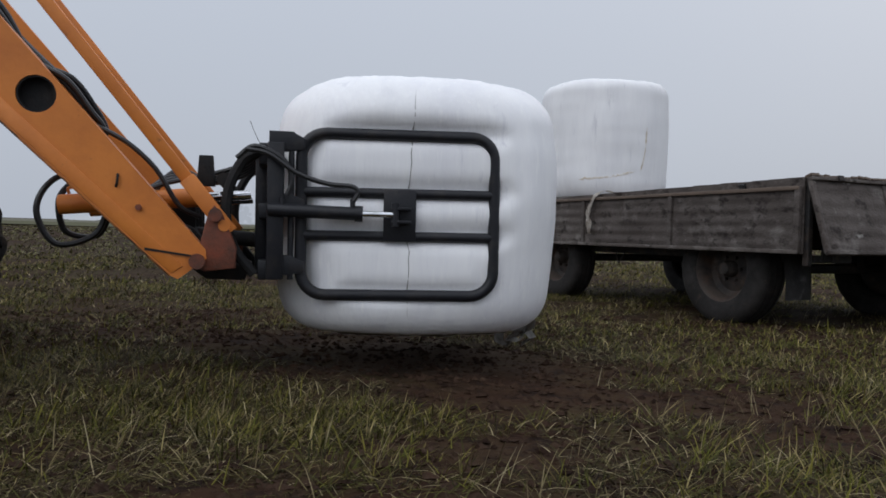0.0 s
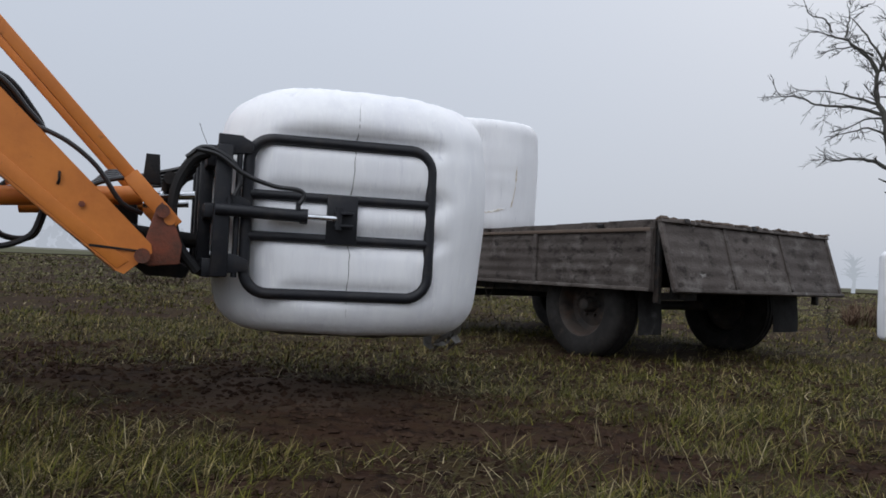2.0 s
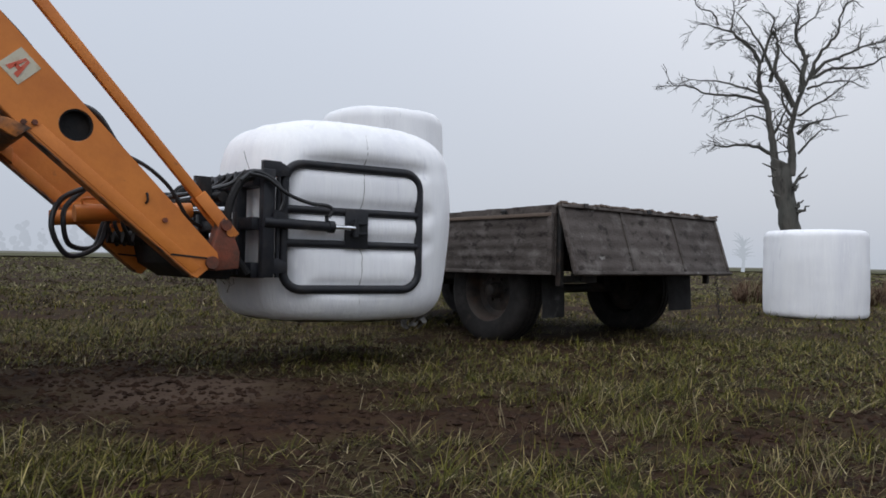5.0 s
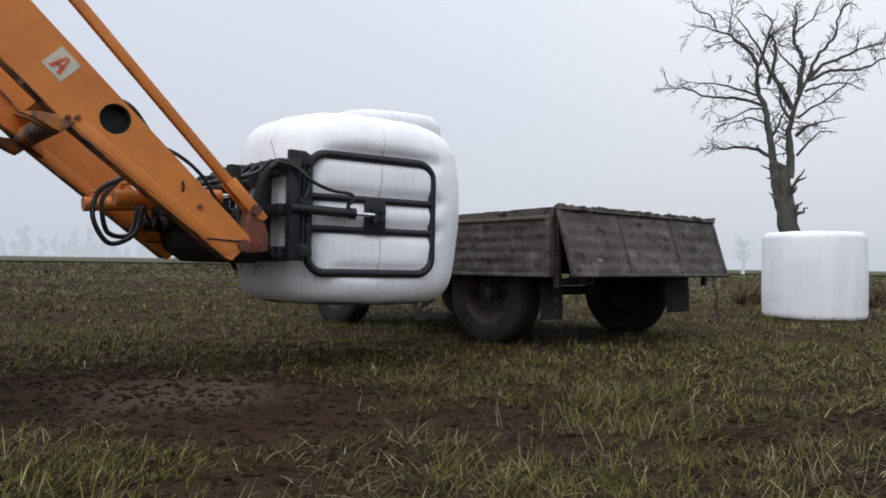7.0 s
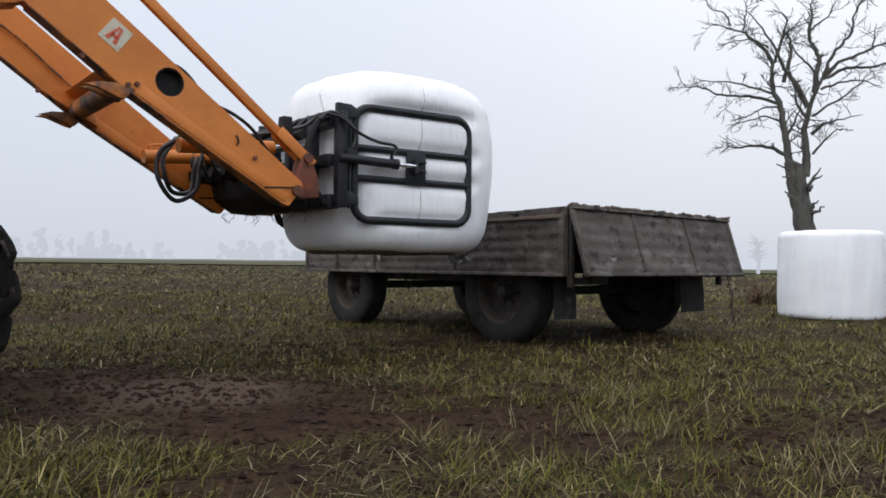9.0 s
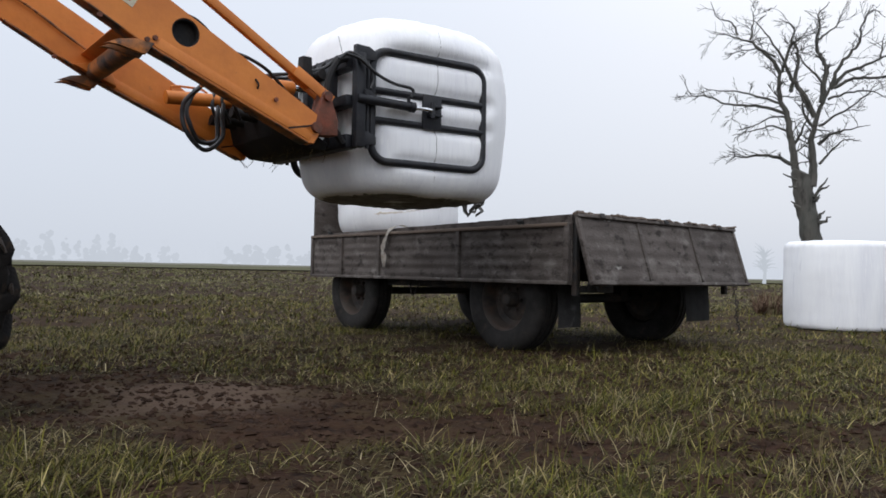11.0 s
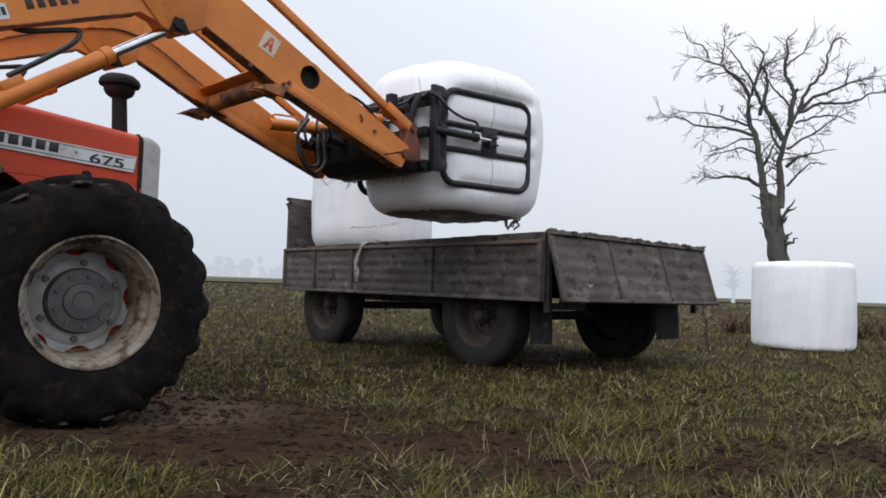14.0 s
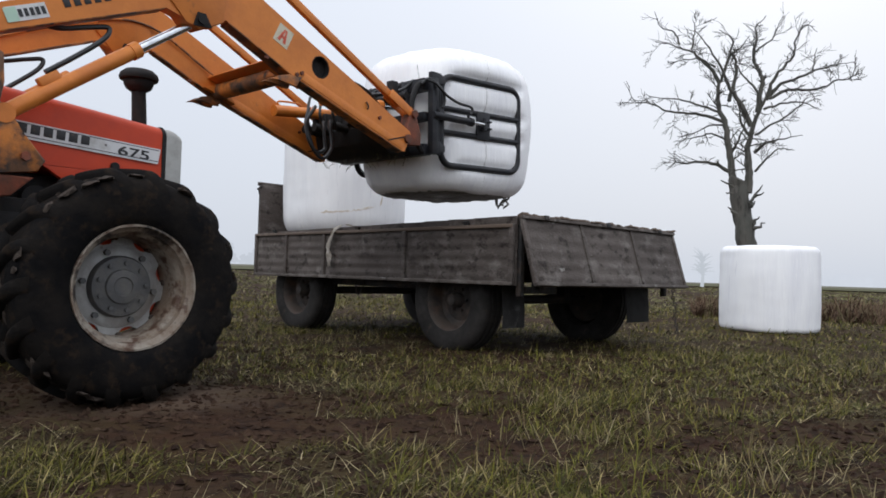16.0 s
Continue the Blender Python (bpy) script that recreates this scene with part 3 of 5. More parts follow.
def build_trailer():
    tr = thing("farm_trailer", TRAILER, "flatbed farm trailer with weathered grey drop sides, tailgate ajar", "trailer")
    # local x: towards the front; the long side that shows is at y = 0, the other at y = -T_WID
    third = T_LEN / 4
    for side, y, turn in (("near", 0.0, 0), ("far", -T_WID, 180)):
        bm = bmesh.new()
        box(bm, T_LEN, 0.02, Z_TOP - Z_LOW, at(T_LEN / 2, -0.05, (Z_TOP - Z_LOW) / 2))
        board = part("side_board", bm, BOARD, tr, "dropped side of weathered ribbed panels", at(0 if turn == 0 else T_LEN, y, Z_LOW, 0, 0, turn))
        for i, (x0, ln) in enumerate(((0.05, 1.27), (1.36, 1.27), (2.67, 0.72), (3.43, 0.64))):
            bm = bmesh.new()
            ribbed_panel(bm, ln, Z_TOP - Z_LOW - 0.05, 0.02, 5, at(x0, -0.02, 0.025), i * 3.1 + y)
            part("panel", bm, BOARD, board)
        for x0 in (0.0, 1.32, 2.63, 3.39, T_LEN - 0.04):
            bm = bmesh.new()
            box(bm, 0.045, 0.035, Z_TOP - Z_LOW, at(x0 + 0.02, -0.012, (Z_TOP - Z_LOW) / 2), 0.006)
            part("batten", bm, BOARD, board)
        for z0, hh in ((0.0, 0.03), (Z_TOP - Z_LOW - 0.03, 0.03)):
            bm = bmesh.new()
            box(bm, T_LEN, 0.045, hh, at(T_LEN / 2, -0.014, z0 + hh / 2), 0.006)
            part("edge_rail", bm, BOARD_EDGE if z0 else BOARD, board, "bare worn wooden edge" if z0 else "")
        # raised rim of the bed behind the dropped side, nicked and uneven
        bm = bmesh.new()
        n = 26
        for i in range(n):
            ln = T_LEN / n
            zz = 0.07 * (0.3 + 0.7 * max(0, 1 - i / n * 1.05)) + 0.006 * noise.noise(Vector((i * 0.9, y, 2)))
            box(bm, ln + 0.004, 0.06, zz, at(ln * (i + 0.5), -0.075 if turn == 0 else y + 0.075, Z_TOP + zz / 2 - 0.004))
        part("bed_rim", bm, BOARD, tr, "nicked dark timber rim")
        for x0 in (0.55, 2.1, 3.7):
            bm = bmesh.new()
            box(bm, 0.05, 0.03, 0.03, at(x0, -0.03 if turn == 0 else y + 0.03, Z_TOP + 0.016), 0.006)
            rod(bm, (x0 - 0.03, -0.02 if turn == 0 else y + 0.02, Z_TOP + 0.03), (x0 + 0.03, -0.02 if turn == 0 else y + 0.02, Z_TOP + 0.03), 0.012, seg=8)
            part("hinge", bm, CHASSIS, tr)
    bm = bmesh.new()
    box(bm, T_LEN - 0.06, T_WID - 0.16, 0.125, at(T_LEN / 2, -T_WID / 2, Z_FLOOR - 0.0625))
    part("bed", bm, BOARD, tr, "worn plank bed")
    h_wid = T_WID - 0.3
    # headboard
    bm = bmesh.new()
    for x0 in (0.03, h_wid / 2, h_wid - 0.08):
        box(bm, 0.05, 0.05, 0.66, at(x0 + 0.02, 0, 0.33), 0.006)
    box(bm, h_wid, 0.05, 0.04, at(h_wid / 2, 0, 0.66), 0.006)
    head = part("headboard", bm, BOARD, tr, "upright ribbed headboard", at(T_LEN - 0.03, 0.0, 1.04, 0, 0, -90))
    bm = bmesh.new()
    ribbed_panel(bm, h_wid - 0.04, 0.64, 0.02, 6, at(0.02, 0.0, 0.01), 7.7)
    part("panel", bm, BOARD, head)
    bm = bmesh.new()
    rod(bm, (0.02, -0.06, 0.62), (0.02, 0.05, 0.6), 0.012, seg=8)
    tube(bm, smooth_path([(0.0, -0.05, 0.62), (-0.03, -0.07, 0.58), (-0.01, -0.05, 0.53)], 4), 0.008, 6)
    part("latch", bm, CHASSIS, head)
    # corner posts
    for y in (-0.1, -T_WID + 0.1):
        bm = bmesh.new()
        box(bm, 0.05, 0.05, 0.66, at(0.0, y, 0.84), 0.008)
        part("corner_post", bm, CHASSIS, tr, "dark steel corner post")
    # tailgate hanging ajar
    lean = math.degrees(math.atan2(0.17, 0.56))
    gate = part("tailgate", bmesh.new(), BOARD, tr, "weathered ribbed tailgate hanging ajar", at(-0.045, -T_WID + 0.03, 1.16, 0, 0, 90) @ at(0, 0, 0, lean, 0, 0))
    w, h = T_WID - 0.06, 0.585
    for i in range(3):
        ln = w / 3 - 0.03
        bm = bmesh.new()
        ribbed_panel(bm, ln, h - 0.04, 0.02, 5, at(i * w / 3 + 0.015, 0.0, -h + 0.02), 11 + i)
        part("panel", bm, BOARD, gate)
    for i in range(4):
        bm = bmesh.new()
        box(bm, 0.04, 0.03, h, at(min(max(i * w / 3, 0.022), w - 0.022), 0.0, -h / 2), 0.006)
        part("batten", bm, BOARD, gate)
    for z0 in (-0.02, -h + 0.012):
        bm = bmesh.new()
        box(bm, w, 0.045, 0.028, at(w / 2, 0.008, z0), 0.005)
        part("edge_rail", bm, BOARD, gate)
    bm = bmesh.new()
    rng = random.Random(5)
    for i in range(34):
        x = w * (i + 0.5) / 34
        zz = rng.uniform(0.01, 0.02)
        box(bm, w / 34 * rng.uniform(0.8, 1.1), 0.06 * rng.uniform(0.7, 1.2), zz, at(x, rng.uniform(-0.01, 0.01), zz / 2 - 0.006, rng.uniform(-8, 8), rng.uniform(-6, 6), rng.uniform(-9, 9)))
    part("top_ledge", bm, BOARD_EDGE, gate, "crumbling timber ledge caked with dirt")
    for x in (0.3, w / 2, w - 0.3):
        bm = bmesh.new()
        box(bm, 0.06, 0.02, 0.04, at(x, 0.03, -0.012), 0.004)
        part("hinge_strap", bm, CHASSIS, gate)
    # frame, axles, lamps bar, mudflaps
    for y in (-0.62, -T_WID + 0.62):
        bm = bmesh.new()
        box(bm, T_LEN - 0.1, 0.09, 0.16, at(T_LEN / 2, y, 0.86), 0.008)
        part("chassis_beam", bm, CHASSIS, tr)
    for i in range(7):
        bm = bmesh.new()
        box(bm, 0.07, T_WID - 0.2, 0.09, at(0.12 + i * (T_LEN - 0.24) / 6, -T_WID / 2, 0.92), 0.006)
        part("cross_member", bm, CHASSIS, tr)
    bm = bmesh.new()
    box(bm, 0.06, 0.42, 0.06, at(0.06, -0.42, 0.56), 0.01)
    for y in (-0.3, -0.42):
        box(bm, 0.02, 0.035, 0.16, at(0.02, y, 0.62, 10, 0, 0), 0.004)
    part("rear_bar", bm, CHASSIS, tr, "low dark steel rear bar")
    bm = bmesh.new()
    box(bm, T_LEN - 0.6, 0.05, 0.07, at(T_LEN / 2, -0.32, 0.56), 0.008)
    part("side_bar", bm, CHASSIS, tr)
    bm = bmesh.new()
    tube(bm, smooth_path([(2.42, -0.28, 0.58), (2.4, -0.26, 0.5), (2.36, -0.26, 0.43), (2.3, -0.28, 0.52), (2.29, -0.29, 0.58)], 5), 0.008, 6)
    part("hanging_hook", bm, CHASSIS, tr)
    for ux in (0.852, 3.357):
        bm = bmesh.new()
        rod(bm, (ux, -0.3, 0.447), (ux, -T_WID + 0.3, 0.447), 0.045)
        for y in (-0.62, -T_WID + 0.62):
            for k in range(5):
                box(bm, 0.85 - 0.12 * k, 0.07, 0.018, at(ux, y, 0.62 + 0.02 * k))
            box(bm, 0.09, 0.1, 0.3, at(ux, y, 0.6))
        part("axle", bm, CHASSIS, tr)
        trailer_wheel(tr, at(ux, -0.25, 0.447))
        trailer_wheel(tr, at(ux, -T_WID + 0.21, 0.447, 0, 0, 180))
    bm = bmesh.new()
    box(bm, 1.0, 0.7, 0.1, at(3.357, -T_WID / 2, 0.72), 0.01)
    lathe(bm, [(0.42, 0.74), (0.42, 0.8), (0.0, 0.8)], 32, at(3.357, -T_WID / 2, 0), "Z")
    part("turntable", bm, CHASSIS, tr)
    for y, wide in ((-0.27, 0.28), (-T_WID + 0.24, 0.42)):
        bm = bmesh.new()
        g = []
        for i in range(5):
            g.append([bm.verts.new((0.2 + 0.012 * math.sin(i * 1.3), y - wide / 2 + wide * k / 3 + 0.004 * i, 0.8 - 0.56 * i / 4)) for k in range(4)])
        for a, b in zip(g, g[1:]):
            for k in range(3):
                bm.faces.new((a[k], a[k + 1], b[k + 1], b[k]))
        bmesh.ops.solidify(bm, geom=bm.faces[:], thickness=0.012)
        part("mudflap", bm, FLAP, tr, "grey dusty rubber mudflap")
    # chain and loose wire at the tail corner
    bm = bmesh.new()
    for i in range(13):
        lathe(bm, [(0.016, -0.004), (0.02, 0.0), (0.016, 0.004), (0.012, 0.0), (0.016, -0.004)], 10, at(-0.2 + 0.01 * math.sin(i), -T_WID + 0.26 - 0.006 * i, 0.575 - 0.034 * i, 0, 0, 90 * (i % 2) + 20))
    part("chain", bm, CHASSIS, tr, "rusty hanging chain")
    # white strap over the side
    bm = bmesh.new()
    path = smooth_path([(2.33, -0.16, 1.14), (2.36, -0.06, 1.16), (2.42, 0.012, 1.11), (2.47, 0.03, 1.02), (2.51, 0.034, 0.92), (2.49, 0.036, 0.85), (2.48, 0.034, 0.72)], 5)
    rows = []
    for i, p in enumerate(path):
        wd = 0.022 + 0.014 * abs(math.sin(i * 0.55)) + 0.012 * (i / len(path))
        tw = 0.5 * math.sin(i * 0.8)
        rows.append([bm.verts.new(p + Vector((s * wd * math.cos(tw), s * wd * math.sin(tw) * 0.35 + 0.004, 0))) for s in (-1, -0.3, 0.4, 1)])
    for a, b in zip(rows, rows[1:]):
        for k in range(3):
            bm.faces.new((a[k], a[k + 1], b[k + 1], b[k]))
    bmesh.ops.solidify(bm, geom=bm.faces[:], thickness=0.006)
    st = new("strap", finish("strap", bm, STRAP, 60))
    st.matrix_basis = TRAILER
    tagged(st, "frayed dirty white strap hung over the trailer side", "strap")


# ------------------------------------------------------------------ dead tree
def build_tree(root):
    """Dead tree; limb points are metres across and up from the trunk's foot."""
    tree = thing("dead_tree", Matrix.Translation(root) @ pose(0, 0, 0, 0, 0, -26.83), "bare dead grey tree with broken limbs and fine twigs", "tree")
    rng = random.Random(21)
    crown = bmesh.new()
    trunk = bmesh.new()

    def jag(a, b, n, amp):
        return [a.lerp(b, i / n) + Vector((rng.uniform(-1, 1), rng.uniform(-1, 1), rng.uniform(-1, 1))) * amp * (0 < i < n) for i in range(n + 1)]

    def twig(p, d, ln, r, level):
        pts = [p]
        step = ln / 4
        for i in range(4):
            d = (d + Vector((rng.uniform(-0.24, 0.24), rng.uniform(-0.24, 0.24), rng.uniform(-0.22, 0.2)))).normalized()
            pts.append(pts[-1] + d * step)
        tube(crown, pts, r, 5 if r > 0.012 else 3, r_end=max(r * 0.3, 0.0035))
        if level:
            for i in (1, 2, 3, 4):
                for s in range(1 if rng.random() < 0.75 else 2):
                    nd = (d + Vector((rng.uniform(-0.9, 0.9), rng.uniform(-0.9, 0.9), rng.uniform(-0.3, 0.7)))).normalized()
                    twig(pts[i], nd, ln * rng.uniform(0.35, 0.65), max(r * 0.6, 0.006), level - 1)

    def limb(r, deep, *pts):
        p = [Vector((x, deep * (i / (len(pts) - 1)) ** 1.2, z)) for i, (x, z) in enumerate(pts)]
        line = smooth_path(p, 4)
        line = [q + Vector((rng.uniform(-1, 1), rng.uniform(-1, 1), rng.uniform(-1, 1))) * 0.018 for q in line]
        tube(crown, line, r * 0.78, 8, r_end=max(r * 0.1, 0.006))
        n = len(line)
        for i in range(n // 6, n - 2):
            if rng.random() < 0.8:
                d = (line[i] - line[i - 1]).normalized()
                nd = (d * 0.7 + Vector((rng.uniform(-1, 1), rng.uniform(-1, 1), rng.uniform(-0.95, 0.75))) * 0.85).normalized()
                twig(line[i], nd, rng.uniform(0.16, 0.48), max(r * 0.22 * (1 - 0.6 * i / n), 0.0085), rng.choice((0, 1, 1, 1, 2)))

    pts = smooth_path([(0.0, 0, -0.1), (0.0, 0, 0.6), (-0.11, 0, 1.52), (-0.21, 0, 2.27), (-0.31, 0, 2.81), (-0.32, 0, 3.08)], 5)
    tube(trunk, [p + Vector((rng.uniform(-1, 1), rng.uniform(-1, 1), 0)) * 0.02 for p in pts], 0.225, 16, r_end=0.2)
    for x, z, x2, z2, r in ((0.04, 1.90, 0.28, 2.03, 0.05), (0.01, 2.00, 0.16, 2.17, 0.05), (-0.06, 2.47, 0.21, 2.90, 0.045), (0.03, 2.63, 0.24, 2.73, 0.04), (-0.30, 2.17, -0.52, 2.40, 0.07), (-0.34, 2.81, -0.69, 3.03, 0.035), (-0.37, 2.71, -0.57, 2.74, 0.03), (-0.03, 2.40, 0.06, 2.53, 0.05)):
        tube(trunk, jag(Vector((x, -0.12, z)), Vector((x2, -0.16, z2)), 4, 0.03), r, 6, r_end=0.012)
    part("trunk", trunk, BARK, tree)
    limb(0.115, 0, (-0.40, 2.81), (-0.47, 3.36), (-0.54, 3.90), (-0.62, 4.46), (-0.75, 4.71), (-0.79, 5.23), (-0.70, 5.50), (-0.59, 5.84), (-0.50, 6.11))
    limb(0.125, 0, (-0.09, 2.74), (-0.08, 3.21), (-0.12, 3.68), (-0.07, 4.02), (0.10, 4.62), (0.22, 4.88), (0.40, 5.33))
    limb(0.06, -0.4, (-0.51, 3.25), (-0.81, 3.42), (-1.17, 3.49), (-1.52, 3.44), (-1.69, 3.46), (-1.88, 3.26))
    limb(0.05, -0.5, (-0.60, 4.42), (-1.15, 4.63), (-1.54, 4.67), (-1.94, 4.73), (-2.28, 4.91), (-2.66, 4.97), (-2.85, 5.46))
    limb(0.04, 0.5, (-0.73, 4.67), (-1.15, 4.87), (-1.68, 5.10), (-2.15, 5.20), (-2.57, 5.35))
    limb(0.06, 0.3, (-0.76, 5.37), (-0.97, 5.77), (-1.23, 6.04), (-1.40, 6.23), (-1.67, 6.36), (-1.97, 6.50), (-2.33, 6.62))
    limb(0.035, 0.5, (-1.40, 6.23), (-1.37, 6.55), (-1.34, 6.83), (-1.43, 7.18))
    limb(0.03, -0.3, (-1.67, 6.40), (-1.81, 6.67), (-2.11, 6.81), (-2.23, 7.16))
    limb(0.04, -0.5, (-0.70, 5.50), (-0.50, 6.11), (-0.51, 6.35), (-0.76, 6.48))
    limb(0.06, 0.4, (-0.55, 4.94), (-0.40, 5.48), (-0.41, 5.89), (-0.47, 6.10), (-0.28, 6.29), (-0.11, 6.59))
    limb(0.08, -0.3, (-0.04, 4.29), (-0.33, 4.92), (-0.52, 5.21), (-0.65, 5.57), (-0.98, 6.15), (-1.31, 6.61))
    limb(0.085, 0.3, (0.10, 4.62), (0.13, 5.03), (0.19, 5.36), (0.09, 5.67), (-0.03, 5.99), (0.04, 6.40), (0.02, 6.71), (0.23, 6.96))
    limb(0.04, -0.4, (0.13, 5.03), (-0.09, 5.31), (-0.34, 5.61), (-0.43, 5.96))
    limb(0.035, 0.5, (-0.00, 6.02), (0.21, 6.24), (0.42, 6.46), (0.44, 6.69))
    limb(0.055, -0.4, (0.28, 4.88), (0.40, 5.34), (0.64, 5.63), (0.81, 5.85), (0.86, 6.18), (1.04, 6.46), (1.28, 6.27))
    limb(0.055, 0.6, (0.31, 4.94), (0.58, 5.26), (0.93, 5.40), (1.22, 5.54), (1.51, 5.65), (1.73, 5.73), (2.13, 5.80))
    limb(0.05, -0.7, (0.34, 4.91), (0.64, 5.07), (0.99, 5.03), (1.40, 5.03), (1.68, 5.14), (1.93, 5.15), (2.00, 5.53))
    limb(0.04, 0.4, (0.20, 4.68), (0.46, 4.77), (0.82, 4.84), (1.17, 4.79), (1.39, 4.69))
    limb(0.04, -0.5, (0.05, 4.08), (0.35, 4.27), (0.71, 4.45), (0.94, 4.63), (1.28, 4.74))
    limb(0.055, -0.3, (0.02, 3.68), (0.23, 3.84), (0.53, 3.93), (1.03, 3.97))
    limb(0.04, 0.3, (0.06, 3.24), (0.24, 3.50), (0.53, 3.76), (0.86, 3.76))
    limb(0.035, 0.5, (-0.54, 4.32), (-0.89, 4.40), (-1.27, 4.29), (-1.70, 4.20))
    limb(0.035, -0.6, (-0.50, 3.97), (-0.89, 4.13), (-1.34, 4.01), (-1.73, 3.89))
    limb(0.03, -0.5, (-0.84, 5.76), (-1.17, 5.93), (-1.63, 5.90), (-1.92, 5.69))
    limb(0.05, 0.5, (-0.10, 4.09), (-0.26, 4.44), (-0.33, 4.85), (-0.43, 5.34))
    limb(0.03, 0.6, (1.22, 5.51), (1.28, 5.87), (1.33, 6.19))
    limb(0.045, -0.2, (-0.50, 3.63), (-0.32, 3.96), (-0.20, 4.30), (-0.02, 4.70))
    part("crown", crown, BARK, tree)


# ------------------------------------------------------------------ misty distance
def build_distance():
    """Pale woods and single trees far behind the field: a plain, faintly glowing backdrop with the fog's haze in its
    colours.
    """
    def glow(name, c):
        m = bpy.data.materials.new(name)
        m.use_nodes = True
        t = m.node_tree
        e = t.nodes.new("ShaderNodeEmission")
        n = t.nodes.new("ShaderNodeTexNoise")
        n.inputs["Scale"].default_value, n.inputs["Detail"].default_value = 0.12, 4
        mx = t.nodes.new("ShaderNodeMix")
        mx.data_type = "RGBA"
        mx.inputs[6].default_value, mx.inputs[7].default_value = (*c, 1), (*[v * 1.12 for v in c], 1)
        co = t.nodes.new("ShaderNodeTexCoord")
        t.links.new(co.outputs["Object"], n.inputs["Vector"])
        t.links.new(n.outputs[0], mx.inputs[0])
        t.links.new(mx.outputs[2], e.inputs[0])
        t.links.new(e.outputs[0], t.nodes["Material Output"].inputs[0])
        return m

    rng = random.Random(8)
    for name, mt, dist, spans in (("misty_wood", glow("fog_glow_near", (0.5, 0.525, 0.565)), 200, [(-0.62, -0.44, 8.5), (-0.44, -0.36, 5), (-0.3, -0.18, 6.5)]),
                                  ("misty_wood", glow("fog_glow_far", (0.57, 0.595, 0.64)), 230, [(-0.75, -0.1, 5.0), (0.1, 0.6, 3.4), (-0.5, -0.3, 8)])):
        bm = bmesh.new()
        for a0, a1, hgt in spans:
            for k in range(int((a1 - a0) * 260)):
                a = rng.uniform(a0, a1)
                tall = hgt * rng.uniform(0.45, 1.0)
                wide = rng.uniform(0.9, 2.2)
                for b in range(9):
                    f = rng.random()
                    off = rng.gauss(0, 0.5) * wide * (1 - 0.6 * f)
                    p = Vector((dist * math.sin(a) + off, dist * math.cos(a), 0.6 + tall * f))
                    bmesh.ops.create_icosphere(bm, subdivisions=1, radius=rng.uniform(0.35, 0.9), matrix=Matrix.Translation(p) @ Matrix.Diagonal((1, 0.3, rng.uniform(0.7, 1.3), 1)))
            n = 40
            for k in range(n):
                a = a0 + (a1 - a0) * (k + 0.5) / n
                box(bm, dist * (a1 - a0) / n * 1.1, 1, hgt * rng.uniform(0.18, 0.34), at(dist * math.sin(a), dist * math.cos(a), hgt * 0.12, 0, 0, -math.degrees(a)))
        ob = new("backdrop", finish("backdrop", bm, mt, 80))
        tagged(ob, "pale line of woods, fog painted in as glow", "woods", kind="structure")
    # the field's far end: glowing strips, the farther one paler to paint in fog
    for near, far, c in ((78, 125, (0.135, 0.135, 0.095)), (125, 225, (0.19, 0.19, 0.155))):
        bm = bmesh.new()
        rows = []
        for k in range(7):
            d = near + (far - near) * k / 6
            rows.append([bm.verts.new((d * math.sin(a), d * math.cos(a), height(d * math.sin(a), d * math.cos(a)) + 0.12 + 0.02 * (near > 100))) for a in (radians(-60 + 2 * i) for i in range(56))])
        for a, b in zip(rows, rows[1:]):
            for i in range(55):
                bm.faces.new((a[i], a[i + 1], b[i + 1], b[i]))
        ob = new("backdrop", finish("backdrop", bm, glow("hazed_far_field", c), 80))
        tagged(ob, "far end of the field, fog painted in as a pale glow", "field", kind="structure")
    bm = bmesh.new()
    for x, y, h in ((26.9, 62, 3.0), (33, 70, 2.2)):
        tube(bm, [(x, y, 0.2), (x + 0.1, y, h * 0.5), (x, y, h)], 0.16, 6, r_end=0.04)
        for k in range(70):
            a, e = rng.uniform(0, 6.28), rng.uniform(0.1, 1.2)
            s = Vector((x, y, h * rng.uniform(0.35, 0.95)))
            d = Vector((math.cos(a) * math.cos(e), math.sin(a) * math.cos(e), math.sin(e))) * h * rng.uniform(0.15, 0.4)
            tube(bm, [s, s + d * 0.5 + Vector((0, 0, 0.1)), s + d], 0.06, 3, r_end=0.02)
    ob = new("backdrop", finish("backdrop", bm, glow("fog_glow_tree", (0.46, 0.485, 0.515)), 80))
    tagged(ob, "small bare trees far off, fog painted in as glow", "trees", kind="structure")


# ------------------------------------------------------------------ tractor
P_ARM = (-0.591, 2.232)     # the arms' turning point on the tractor (ahead of the front axle, up)
Q_TOOL = (2.918, -0.47)     # the clamp's turning point on the arms
ARM_Y = {-1: -0.525, 1: 0.455}     # near and far arm, across
CYL_FOOT, CYL_HEAD = (-0.45, 1.4), (1.15, -0.085)
ROD_HEAD, ROD_FOOT = (1.2, 0.575), (0.075, 0.165)


